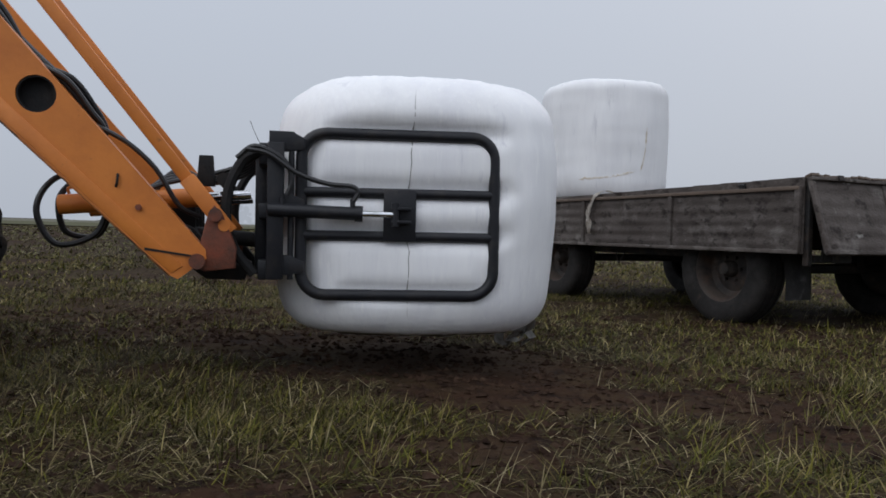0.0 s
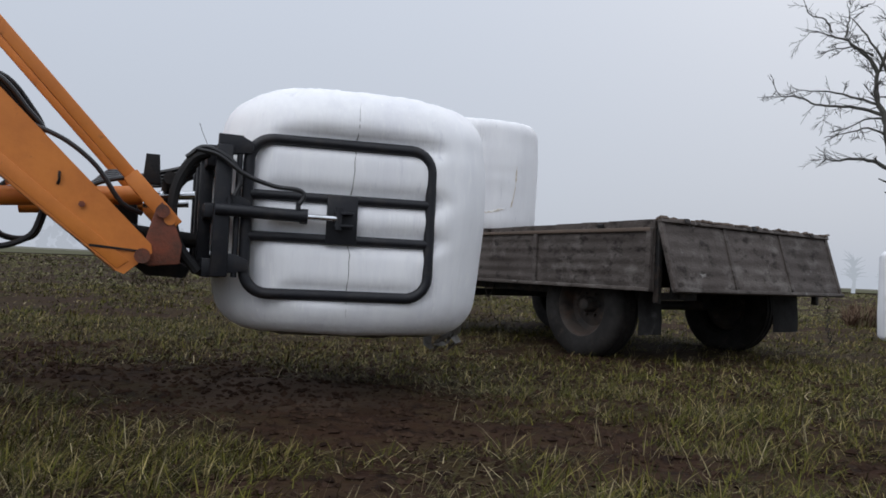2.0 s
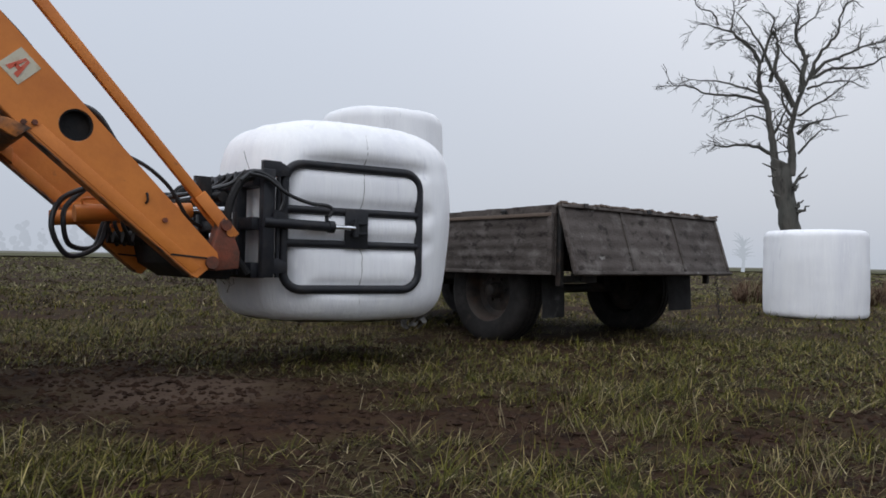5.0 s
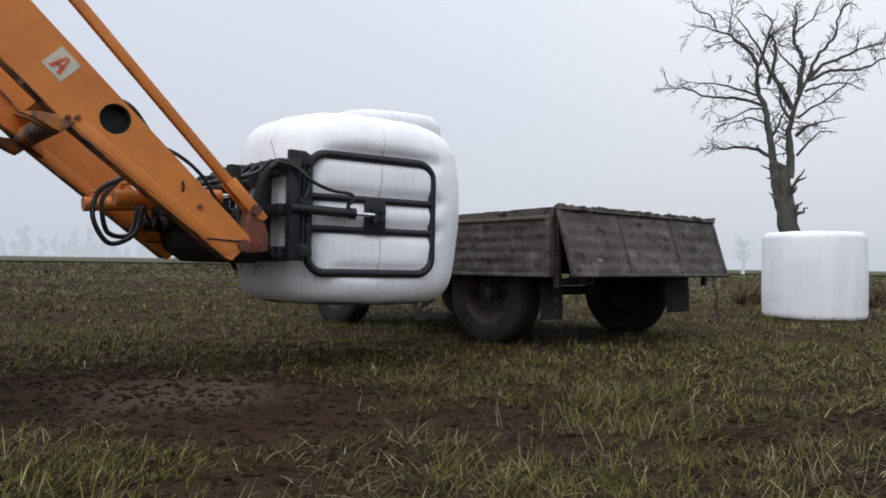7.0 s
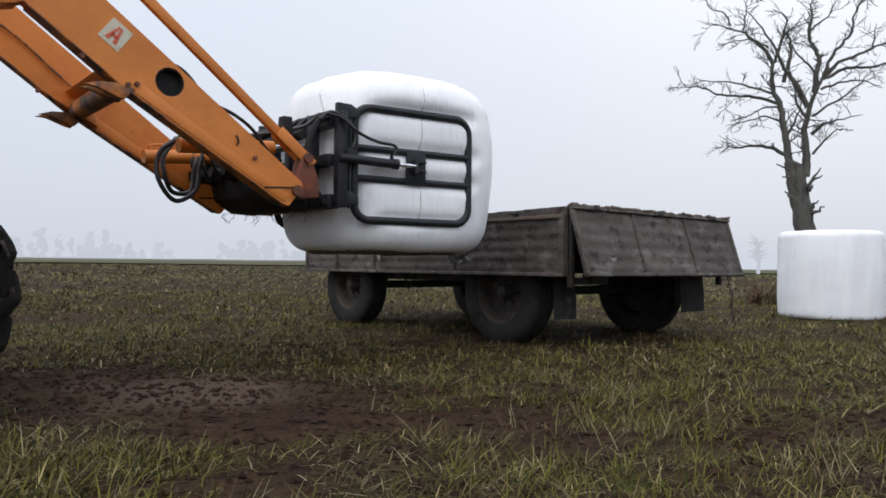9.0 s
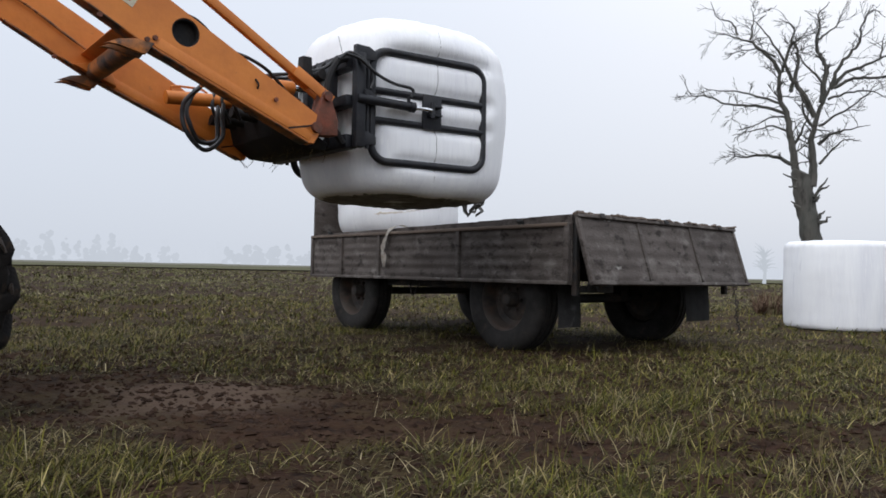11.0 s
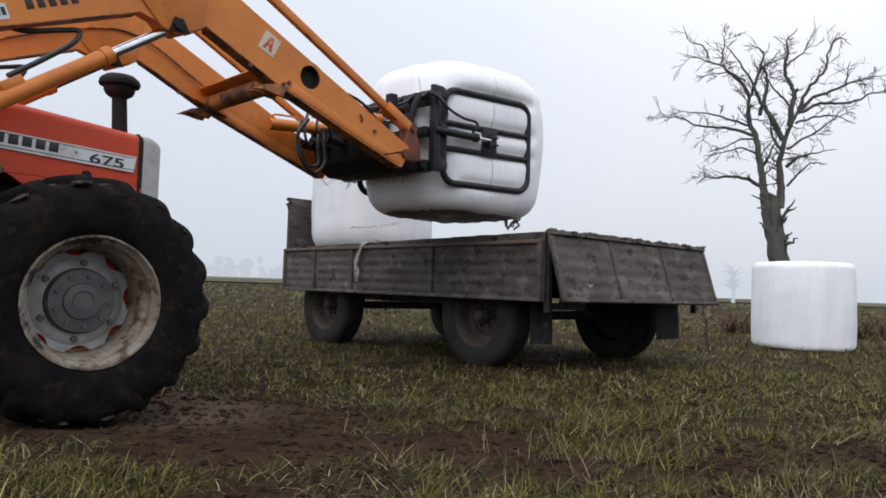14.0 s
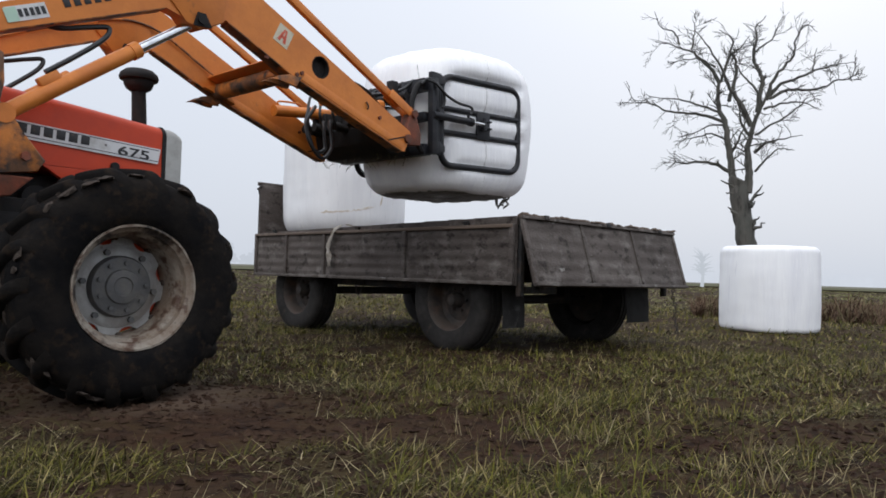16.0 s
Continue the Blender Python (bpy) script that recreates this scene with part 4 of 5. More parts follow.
def hood_shell(bm, x0, x1, z_bot, tops, half, rnd):
    """A long bonnet with rounded shoulders; tops: top heights at its rear and front."""
    rows = []
    n = 10
    for i in range(n + 1):
        x = x0 + (x1 - x0) * i / n
        top = tops[0] + (tops[1] - tops[0]) * i / n + 0.012 * math.sin(math.pi * i / n)
        w = half * (1 - 0.03 * (i / n) ** 2)
        ring = [(-w, z_bot)]
        for k in range(7):
            a = math.pi / 2 * k / 6
            ring.append((-w + rnd * (1 - math.cos(a)), top - rnd * 0.8 + rnd * 0.8 * math.sin(a)))
        ring += [(0, top + 0.012)] + [(-y, z) for y, z in ring[::-1]]
        rows.append([bm.verts.new((x, y, z)) for y, z in ring])
    for a, b in zip(rows, rows[1:]):
        for k in range(len(a) - 1):
            bm.faces.new((a[k], a[k + 1], b[k + 1], b[k]))
    bm.faces.new(rows[0])
    bm.faces.new(rows[-1][::-1])


def front_wheel(parent, m):
    """Cleated front wheel; outer face towards -y."""
    r, w, rim = 0.566, 0.38, 0.31
    bm = bmesh.new()
    h = w / 2
    side = [(rim - 0.004, 0.8), (rim + 0.014, 0.9), (rim + 0.05, 0.97), (rim + 0.1, 1.0), (r - 0.1, 0.99), (r - 0.055, 0.95), (r - 0.028, 0.86), (r - 0.012, 0.7), (r - 0.003, 0.4)]
    lathe(bm, [(q, -h * f) for q, f in side] + [(q, h * f) for q, f in side[::-1]] + [(rim - 0.004, -h * 0.8)], 72)
    for v in bm.verts:
        v.co *= 1 + 0.008 * noise.noise(v.co * 9)
    wheel = part("front_wheel", bm, TYRE_MUD, parent, "muddy black cleated tyre", m)
    # worn cleats that sweep from the tread's middle out over the shoulder
    shapes = []
    for s in (-1, 1):
        bm = bmesh.new()
        rows = []
        for k in range(9):
            f = k / 8
            y = s * w * (-0.02 + 0.5 * f)
            q = Matrix.Rotation((0.17 * f - 0.03 * f * f) / r, 4, "Y")
            base = r - 0.06 * max(0, f - 0.6) ** 1.4 * 3.2 - 0.012
            hgt = 0.05 - 0.012 * f ** 3 - (0.03 if k == 8 else 0)
            wd = 0.034 + 0.01 * f
            rows.append([bm.verts.new(q @ Vector((dx + 0.004 * noise.noise(Vector((k, dx * 60, s))), y, base + dz))) for dx, dz in ((-wd, -0.012), (-wd * 0.85, hgt * 0.6), (-wd * 0.5, hgt * 0.97), (wd * 0.35, hgt), (wd * 0.8, hgt * 0.7), (wd, -0.012))])
        for a1, b1 in zip(rows, rows[1:]):
            for c in range(5):
                bm.faces.new((a1[c], a1[c + 1], b1[c + 1], b1[c]))
        bm.faces.new(rows[0])
        bm.faces.new(rows[-1][::-1])
        shapes.append(finish("cleat", bm, TYRE_MUD, 60))
    for k in range(18):
        for s, me in zip((-1, 1), shapes):
            cleat = new("cleat", me)
            cleat.parent, cleat.matrix_basis = wheel, Matrix.Rotation(2 * math.pi * (k + (0.5 if s > 0 else 0)) / 18, 4, "Y")
    bm = bmesh.new()
    rng = random.Random(3)
    for k in range(150):
        a, y = rng.uniform(0, 6.28), rng.uniform(-0.17, 0.17)
        q = rng.uniform(0.01, 0.032)
        p = Matrix.Rotation(a, 4, "Y") @ Vector((0, y, r - 0.008 - 0.3 * max(0, abs(y) - 0.14)))
        bmesh.ops.create_icosphere(bm, subdivisions=1, radius=q, matrix=Matrix.Translation(p) @ Matrix.Rotation(a, 4, "Y") @ Matrix.Diagonal((1.7, 1.3, 0.4, 1)))
    for v in bm.verts:
        v.co += Vector((rng.uniform(-1, 1), rng.uniform(-1, 1), rng.uniform(-1, 1))) * 0.006
    tagged(part("mud", bm, MUD, wheel, "drying clods of brown mud"), kind="stuff")
    bm = bmesh.new()
    lathe(bm, [(rim - 0.03, 0.1), (rim - 0.035, -0.02), (rim - 0.022, -0.11), (rim - 0.004, -0.135), (rim + 0.006, -0.16), (rim + 0.004, -0.17), (rim - 0.006, -0.17), (rim - 0.012, -0.15), (rim - 0.03, -0.138), (rim - 0.034, -0.1), (rim - 0.05, -0.085), (rim - 0.058, -0.02), (rim - 0.058, 0.12)], 72)
    for v in bm.verts:
        v.co *= 1 + 0.006 * noise.noise(v.co * 14) + 0.006 * noise.noise(v.co * 33)
    part("rim", bm, RIM_EDGE, wheel, "chipped light grey rim with rusty edge")
    bm = bmesh.new()
    deep = 0.15
    out = []
    for k in range(96):
        a = 2 * math.pi * k / 96
        out.append(((0.246 + 0.03 * math.tanh(2.2 * math.cos(8 * a))) * math.cos(a), (0.246 + 0.03 * math.tanh(2.2 * math.cos(8 * a))) * math.sin(a)))
    plate(bm, out, deep - 0.085, deep - 0.062, 0.005)
    lathe(bm, [(q, y + deep) for q, y in ((0.222, -0.08), (0.2, -0.1), (0.17, -0.108), (0.16, -0.108), (0.16, -0.06))], 48)
    part("wheel_disc", bm, RIM_GREY, wheel, "scalloped grey wheel disc")
    for k in range(8):
        a = 2 * math.pi * k / 8 + 0.2
        bm = bmesh.new()
        rod(bm, (0.255 * math.cos(a), deep - 0.1, 0.255 * math.sin(a)), (0.255 * math.cos(a), deep - 0.05, 0.255 * math.sin(a)), 0.017, seg=6)
        part("rim_bolt", bm, RIM_RUST, wheel)
    for k in range(6):
        a = 2 * math.pi * k / 6 + 0.5
        bm = bmesh.new()
        rod(bm, (0.185 * math.cos(a), deep - 0.128, 0.185 * math.sin(a)), (0.185 * math.cos(a), deep - 0.09, 0.185 * math.sin(a)), 0.016, seg=6)
        part("wheel_nut", bm, HUB_GREY, wheel)
    bm = bmesh.new()
    lathe(bm, [(q, y + deep) for q, y in ((0.158, -0.06), (0.158, -0.135), (0.15, -0.15), (0.09, -0.158), (0.085, -0.17), (0.05, -0.175), (0.045, -0.168), (0.0, -0.168))], 40)
    for k in range(9):
        a = 2 * math.pi * k / 9
        rod(bm, (0.122 * math.cos(a), deep - 0.166, 0.122 * math.sin(a)), (0.122 * math.cos(a), deep - 0.14, 0.122 * math.sin(a)), 0.012, seg=6)
    part("hub", bm, HUB_GREY, wheel, "dark grey reduction hub")
    return wheel


def build_tractor():
    tr = thing("tractor", Matrix(), "red farm tractor with silver stripe, muddy wheels and loader mounts", "tractor")
    bm = bmesh.new()
    hood_shell(bm, -1.45, 0.47, 1.2, (1.66, 1.515), 0.36, 0.07)
    hood = part("bonnet", bm, RED, tr, "scratched red bonnet")
    bm = bmesh.new()
    hood_shell(bm, 0.47, 0.497, 1.165, (1.512, 1.508), 0.356, 0.07)
    part("black_band", bm, DARK, tr)
    bm = bmesh.new()
    hood_shell(bm, 0.497, 0.6, 1.13, (1.508, 1.48), 0.352, 0.06)
    g = part("grille_surround", bm, GRILLE, tr, "dull grey nose piece")
    bm = bmesh.new()
    box(bm, 0.012, 0.56, 0.26, at(0.604, 0, 1.3), 0.004)
    part("grille", bm, DARK, g)
    for i in range(6):
        bm = bmesh.new()
        box(bm, 0.014, 0.56, 0.012, at(0.612, 0, 1.2 + 0.04 * i), 0.003)
        part("slat", bm, DARK, g)
    for s in (-1, 1):
        # stripe, slightly proud of the bonnet side, with dark lines and lettering
        bm = bmesh.new()
        plate(bm, [(-1.3, 1.375), (0.44, 1.282), (0.455, 1.372), (-1.3, 1.465)], s * 0.361, s * 0.3645)
        stripe = part("stripe", bm, SILVER, hood, "silver side stripe with dark lettering")
        for z in (0.012, 0.079):
            bm = bmesh.new()
            plate(bm, [(-1.3, 1.375 + z), (0.445, 1.282 + z), (0.445, 1.286 + z), (-1.3, 1.379 + z)], s * 0.3645, s * 0.366)
            part("pin_line", bm, INK, stripe)
        if s < 0:
            tilt = math.degrees(math.atan2(0.093, 1.74))
            words("675", 0.074, INK, stripe, at(0.195, -0.366, 1.308, 90, tilt, 0), bold=0.001, wide=1.75)
            for i in range(8):
                x = -0.43 + 0.064 * i
                bm = bmesh.new()
                box(bm, 0.046, 0.003, 0.052, at(x, -0.3655, 1.378 - (x + 0.3) * 0.0535, 0, tilt, 0), 0.001)
                part("lettering_bar", bm, INK, stripe)
            bm = bmesh.new()
            box(bm, 0.01, 0.003, 0.01, at(0.13, -0.3655, 1.35))
            part("dot", bm, INK, stripe)
        bm = bmesh.new()
        plate(bm, [(-0.2, 1.2), (-0.04, 1.1), (0.05, 1.07), (0.5, 1.07), (0.5, 1.2)], s * 0.3, s * 0.352, 0.006)
        part("side_panel", bm, RED, tr, "red lower side panel")
        bm = bmesh.new()
        lathe(bm, [(0.026, 0), (0.026, 0.012), (0.02, 0.02), (0, 0.02)], 18, at(0.19, s * 0.354, 1.235, 0, 0, 0 if s > 0 else 180))
        part("round_knob", bm, DARK, tr)
    # breather stack
    bm = bmesh.new()
    rod(bm, (0.49, 0, 1.48), (0.47, 0, 1.83), 0.046, 0.043)
    lathe(bm, [(0.05, 1.78), (0.078, 1.8), (0.09, 1.825), (0.088, 1.85), (0.115, 1.853), (0.12, 1.87), (0.112, 1.893), (0.085, 1.915), (0.03, 1.92), (0, 1.92)], 28, at(0.47, 0, 0), "Z")
    part("pre_cleaner", bm, DARK, tr, "black engine air inlet with wide cap")
    # engine, frame, axle
    bm = bmesh.new()
    box(bm, 1.9, 0.46, 0.42, at(-0.55, 0, 0.95), 0.03)
    box(bm, 0.5, 0.3, 0.3, at(0.2, 0, 0.72), 0.03)
    part("engine", bm, DARK, tr, "grimy black engine block")
    for i in range(6):
        bm = bmesh.new()
        rod(bm, (-1.3 + 0.22 * i, -0.3, 1.02), (-1.3 + 0.22 * i, 0.3, 1.02), 0.07)
        part("engine_boss", bm, DARK, tr)
    bm = bmesh.new()
    box(bm, 0.5, 0.12, 0.22, at(-0.3, -0.3, 0.9), 0.02)
    part("engine_cover", bm, DARK, tr)
    bm = bmesh.new()
    rod(bm, (-0.75, -0.33, 0.85), (-0.3, -0.33, 0.85), 0.09)
    part("oil_filter", bm, DARK, tr)
    bm = bmesh.new()
    box(bm, 0.16, 1.4, 0.15, at(0, 0, 0.54), 0.03)
    box(bm, 0.3, 0.34, 0.26, at(0, 0, 0.62), 0.03)
    for s in (-1, 1):
        box(bm, 0.2, 0.2, 0.3, at(0, s * 0.66, 0.56), 0.04)
    part("front_axle", bm, RED, tr, "red front axle")
    for s in (-1, 1):
        bm = bmesh.new()
        lathe(bm, [(0.0, 0.55), (0.22, 0.55), (0.245, 0.6), (0.245, 0.74), (0.22, 0.76), (0.0, 0.76)], 32, at(0.05, 0, 0.565, 0, 0, 0 if s > 0 else 180))
        part("hub_carrier", bm, RED, tr, "dirty red hub carrier")
    for s in (-1, 1):
        bm = bmesh.new()
        plate(bm, [(-0.95, 1.04), (-0.5, 1.1), (-0.29, 1.13), (-0.25, 1.19), (-0.38, 1.32), (-0.42, 1.43), (-0.5, 1.47), (-0.95, 1.45)], s * 0.5, s * 0.58, 0.012)
        br = part("loader_bracket", bm, ORANGE_WORN, tr, "dirty orange loader bracket")
        bm = bmesh.new()
        plate(bm, [(-0.9, 1.42), (-0.48, 1.42), (-0.46, 1.55), (-0.47, 1.69), (-0.6, 1.76), (-0.9, 1.7)], s * 0.52, s * 0.6, 0.01)
        part("mast_plate", bm, ORANGE_WORN, br, "worn orange mast plate")
        bm = bmesh.new()
        plate(bm, [(-0.95, 0.9), (-0.4, 1.0), (-0.3, 1.1), (-0.5, 1.1), (-0.95, 1.04)], s * 0.4, s * 0.57, 0.01)
        for x, z in ((-0.35, 1.2), (-0.5, 1.2), (-0.7, 1.15)):
            rod(bm, (x, s * 0.55, z), (x, s * 0.6, z), 0.024, seg=6)
        part("subframe", bm, RUST_RED, br, "rusty bolted subframe")
        bm = bmesh.new()
        box(bm, 0.07, 0.08, 1.3, at(-0.55, s * 0.34, 2.2, 0, 6, 0), 0.01)
        part("roll_post", bm, DARK, tr, "slender black upright post")
    w = front_wheel(tr, at(0.05, -0.84, 0.56, 5))
    w2 = front_wheel(tr, at(0.045, 0.84, 0.56, 0, 0, 180) @ at(0, 0, 0, 4))
    # lift cylinders: barrel hinged on the bracket, piston rod on the arm
    lifts = []
    for s in (-1, 1):
        bm = bmesh.new()
        rod(bm, (0, 0, 0), (0.8, 0, 0), 0.041, seg=20)
        rod(bm, (0.78, 0, 0), (0.83, 0, 0), 0.047, seg=20)
        rod(bm, (0, -0.06, 0), (0, 0.06, 0), 0.05)
        box(bm, 0.12, 0.05, 0.06, at(0.3, 0, 0.05), 0.01)
        barrel = part("lift_cylinder", bm, ORANGE, tr, "orange lift cylinder")
        bm = bmesh.new()
        tube(bm, smooth_path([(0.3, -0.01, 0.09), (0.5, -0.01, 0.1), (0.68, -0.01, 0.12), (0.74, 0, 0.16), (0.66, 0.02, 0.2), (0.5, 0.03, 0.26), (0.4, 0.05, 0.36)], 6), 0.014, 8)
        part("hose", bm, HOSE, barrel)
        bm = bmesh.new()
        rod(bm, (-0.45, 0, 0), (0, 0, 0), 0.027, seg=18)
        rod(bm, (0, -0.05, 0), (0, 0.05, 0), 0.04)
        piston = part("piston_rod", bm, CHROME, tr, "shiny chrome piston rod")
        lifts.append((s, barrel, piston))
    return tr, (w, w2), lifts


# ------------------------------------------------------------------ front loader arms
ARM_OUT = [(-0.5, -0.64), (-0.46, -0.58), (0.44, -0.12), (1.0, 0.2), (1.2, 0.335), (1.3, 0.3), (1.6, 0.162), (2.945, -0.445), (2.965, -0.48), (2.896, -0.611), (2.86, -0.61), (1.86, -0.272), (1.8, -0.248), (1.322, -0.035), (1.24, -0.1), (1.06, -0.1), (0.94, -0.07), (0.054, -0.455), (-0.45, -0.7)]
HOLE = (2.061, -0.153, 0.078)


def build_loader():
    ld = thing("front_loader", Matrix(), "worn orange front loader with two cranked box arms", "loader")
    rods = []
    for s in (-1, 1):
        y = ARM_Y[s]
        bm = bmesh.new()
        # outline with a round hole on both faces
        rings = []
        for yy in (y - 0.05, y + 0.035) if s < 0 else (y - 0.05, y + 0.01):
            out = [bm.verts.new((x, yy, z)) for x, z in ARM_OUT]
            hole = [] if s > 0 else [bm.verts.new((HOLE[0] + HOLE[2] * math.cos(2 * math.pi * k / 28), yy, HOLE[1] + HOLE[2] * math.sin(2 * math.pi * k / 28))) for k in range(28)]
            es = [bm.edges.new((v, l[(i + 1) % len(l)])) for l in ((out, hole) if s < 0 else (out,)) for i, v in enumerate(l)]
            bmesh.ops.triangle_fill(bm, edges=es, use_beauty=True, use_dissolve=False)
            rings.append((out, hole))
        for loop in ((0, 1) if s < 0 else (0,)):
            a, b = rings[0][loop], rings[1][loop]
            for i in range(len(a)):
                bm.faces.new((a[i], a[(i + 1) % len(a)], b[(i + 1) % len(a)], b[i]))
        arm = part("arm", bm, ORANGE, ld, "chipped orange box-section arm", smooth=25)
        bm = bmesh.new() if s < 0 else None
        if s < 0:
          # added dark cup: stands in for the shade inside the hollow arm
          lathe(bm, [(HOLE[2] - 0.001, -0.045), (HOLE[2] - 0.008, -0.045), (HOLE[2] - 0.008, 0.0), (0.0, 0.0)], 28, at(HOLE[0], y, HOLE[1]))
          part("hole_shade_cup", bm, DARK, arm, "dark cup for the shaded hollow behind the round opening")
        # lower flange and weld seams
        for (x0, z0), (x1, z1) in (((1.34, -0.043), (1.84, -0.266)), ((1.88, -0.279), (2.86, -0.611)), ((0.05, -0.457), (0.93, -0.075))):
            d = Vector((x1 - x0, 0, z1 - z0))
            bm = bmesh.new()
            box(bm, d.length, 0.1 if s < 0 else 0.066, 0.012, Matrix.Translation(((x0 + x1) / 2, y if s < 0 else y - 0.02, (z0 + z1) / 2)) @ Matrix.Rotation(-math.atan2(d.z, d.x), 4, "Y"), 0.004)
            part("flange", bm, ORANGE_WORN, arm)
        bm = bmesh.new()
        plate(bm, [(1.9, -0.275), (2.86, -0.6), (2.89, -0.55), (1.93, -0.222)], y - 0.05, y - 0.055, 0.002)
        part("stiffener", bm, ORANGE, arm, "welded strip along the lower edge")
        bm = bmesh.new()
        plate(bm, [(2.72, -0.555), (2.9, -0.5), (2.905, -0.49), (2.715, -0.545)], y - 0.05, y - 0.0575)
        part("crack", bm, DARK, arm)
        bm = bmesh.new()
        plate(bm, [(0.92, 0.02), (1.12, 0.3), (1.17, 0.62), (1.24, 0.62), (1.33, 0.3), (1.3, -0.06), (1.15, -0.14), (1.06, -0.12)], y - 0.062, y + 0.062, 0.006)
        knee = part("knee_plate", bm, ORANGE, ld, "orange knee plate")
        for x, z, half, r in ((1.15, -0.085, 0.09, 0.03), (1.2, 0.575, 0.08, 0.028)):
            bm = bmesh.new()
            rod(bm, (x, y - half, z), (x, y + half, z), r, seg=14)
            part("pin", bm, DARK, knee, "greasy dark pivot pin")
        bm = bmesh.new()
        plate(bm, [(1.1, -0.13), (1.125, -0.045), (1.175, -0.045), (1.22, -0.12)], y - 0.075, y - 0.064)
        part("pin_lock", bm, DARK, knee)
        # stop hook under the arm
        bm = bmesh.new()
        plate(bm, [(1.9, -0.26), (1.86, -0.33), (1.82, -0.33), (1.72, -0.312), (1.655, -0.325), (1.72, -0.285), (1.8, -0.262)], y - 0.06, y - 0.035, 0.003)
        plate(bm, [(1.9, -0.26), (1.86, -0.33), (1.82, -0.33), (1.72, -0.312), (1.655, -0.325), (1.72, -0.285), (1.8, -0.262)], y + 0.035, y + 0.06, 0.003)
        part("stop_hook", bm, ORANGE_WORN, ld, "pointed orange stop hook")
        for x, z in ((1.62, -0.19), (1.86, -0.25), (1.9, -0.23), (2.62, -0.4)):
            bm = bmesh.new()
            rod(bm, (x, y - 0.045, z), (x, y - 0.065, z), 0.014, seg=6)
            part("bolt", bm, RUST_RED, arm)
        # split tip seam and hose clip
        bm = bmesh.new()
        tube(bm, smooth_path([(2.5, y + s * 0.05, -0.36), (2.5, y + s * 0.062, -0.345), (2.49, y + s * 0.06, -0.32), (2.485, y + s * 0.05, -0.31)], 4), 0.006, 6)
        part("hose_clip", bm, DARK, arm)
        # levelling rod along the arm's top
        bm = bmesh.new()
        box(bm, 1.84, 0.042, 0.055, at(0.94, 0, 0), 0.006)
        rod(bm, (0, -0.045, 0), (0, 0.045, 0), 0.045)
        box(bm, 0.3, 0.012, 0.07, at(1.87, -0.035, 0), 0.004)
        box(bm, 0.3, 0.012, 0.07, at(1.87, 0.035, 0), 0.004)
        rod(bm, (1.98, -0.05, 0), (1.98, 0.05, 0), 0.026)
        rods.append((s, part("levelling_rod", bm, ORANGE, ld, "long thin orange levelling rod")))
    # the tube's shade is put in by giving it the darker dirty paint
    bm = bmesh.new()
    rod(bm, (1.86, -0.525, -0.225), (1.86, ARM_Y[1], -0.225), 0.06, seg=24)
    part("cross_tube", bm, ORANGE_WORN, ld, "orange cross tube, shade put in with darker dirty paint")
    bm = bmesh.new()
    box(bm, 0.15, ARM_Y[1] + 0.43, 0.012, at(1.84, (ARM_Y[1] - 0.525) / 2, -0.155, 0, 20, 0), 0.003)
    part("cross_plate", bm, ORANGE, ld, "flat plate over the cross tube")
    for s in (-1, 1):
        bm = bmesh.new()
        plate(bm, [(1.72, -0.22), (1.98, -0.3), (1.95, -0.22), (1.86, -0.17)], ARM_Y[s] - s * 0.1, ARM_Y[s] - s * 0.05, 0.004)
        part("gusset", bm, ORANGE, ld)
    # steel oil line along the far arm
    bm = bmesh.new()
    tube(bm, smooth_path([(0.1, ARM_Y[1] - 0.06, -0.33), (0.9, ARM_Y[1] - 0.07, 0.05), (1.3, ARM_Y[1] - 0.07, 0.12), (1.7, ARM_Y[1] - 0.07, -0.06), (1.82, ARM_Y[1] - 0.1, -0.13), (1.8, 0.2, -0.13), (1.8, -0.4, -0.13)], 6), 0.008, 8)
    part("oil_pipe", bm, ORANGE_WORN, ld, "thin grimy oil pipe")
    # hoses that hang in loops between the arms
    for k, (dy, low, wide) in enumerate(((-0.22, 0.0, 0.0), (-0.14, 0.06, 0.05))):
        bm = bmesh.new()
        tube(bm, smooth_path([(2.3, dy, -0.33), (2.19 + wide, dy - 0.05, -0.47), (2.2 + wide, dy - 0.08, -0.62 + low), (2.33, dy - 0.06, -0.72 + low), (2.45, dy - 0.02, -0.62), (2.45, dy, -0.48), (2.46, dy + 0.02, -0.4)], 7), 0.014, 8)
        part("hose", bm, HOSE, ld, "looped black hydraulic hose")
    for dy in (-0.44, -0.38):
        bm = bmesh.new()
        tube(bm, smooth_path([(1.5, dy, 0.17), (1.9, dy, 0.02), (2.05, dy - 0.02, -0.03), (2.16, dy, -0.07), (2.25, dy + 0.03, -0.13), (2.3, dy + 0.05, -0.2), (2.34, dy + 0.1, -0.3)], 6), 0.013, 8)
        part("hose", bm, HOSE, ld, "black hydraulic hose laid along the arm")
    for k, dy in enumerate((-0.49, -0.51, -0.46)):
        bm = bmesh.new()
        up = 0.02 * k
        tube(bm, smooth_path([(1.45, dy, 0.21 + up), (1.75, dy, 0.08 + up), (1.95, dy + 0.02, -0.02), (2.12, dy, -0.06 + up), (2.25, dy + 0.02, -0.13 + up), (2.33, dy + 0.04, -0.16), (2.32, dy + 0.06, -0.24)], 6), 0.012, 8)
        part("hose", bm, HOSE, ld, "black hydraulic hose laid along the arm")
    bm = bmesh.new()
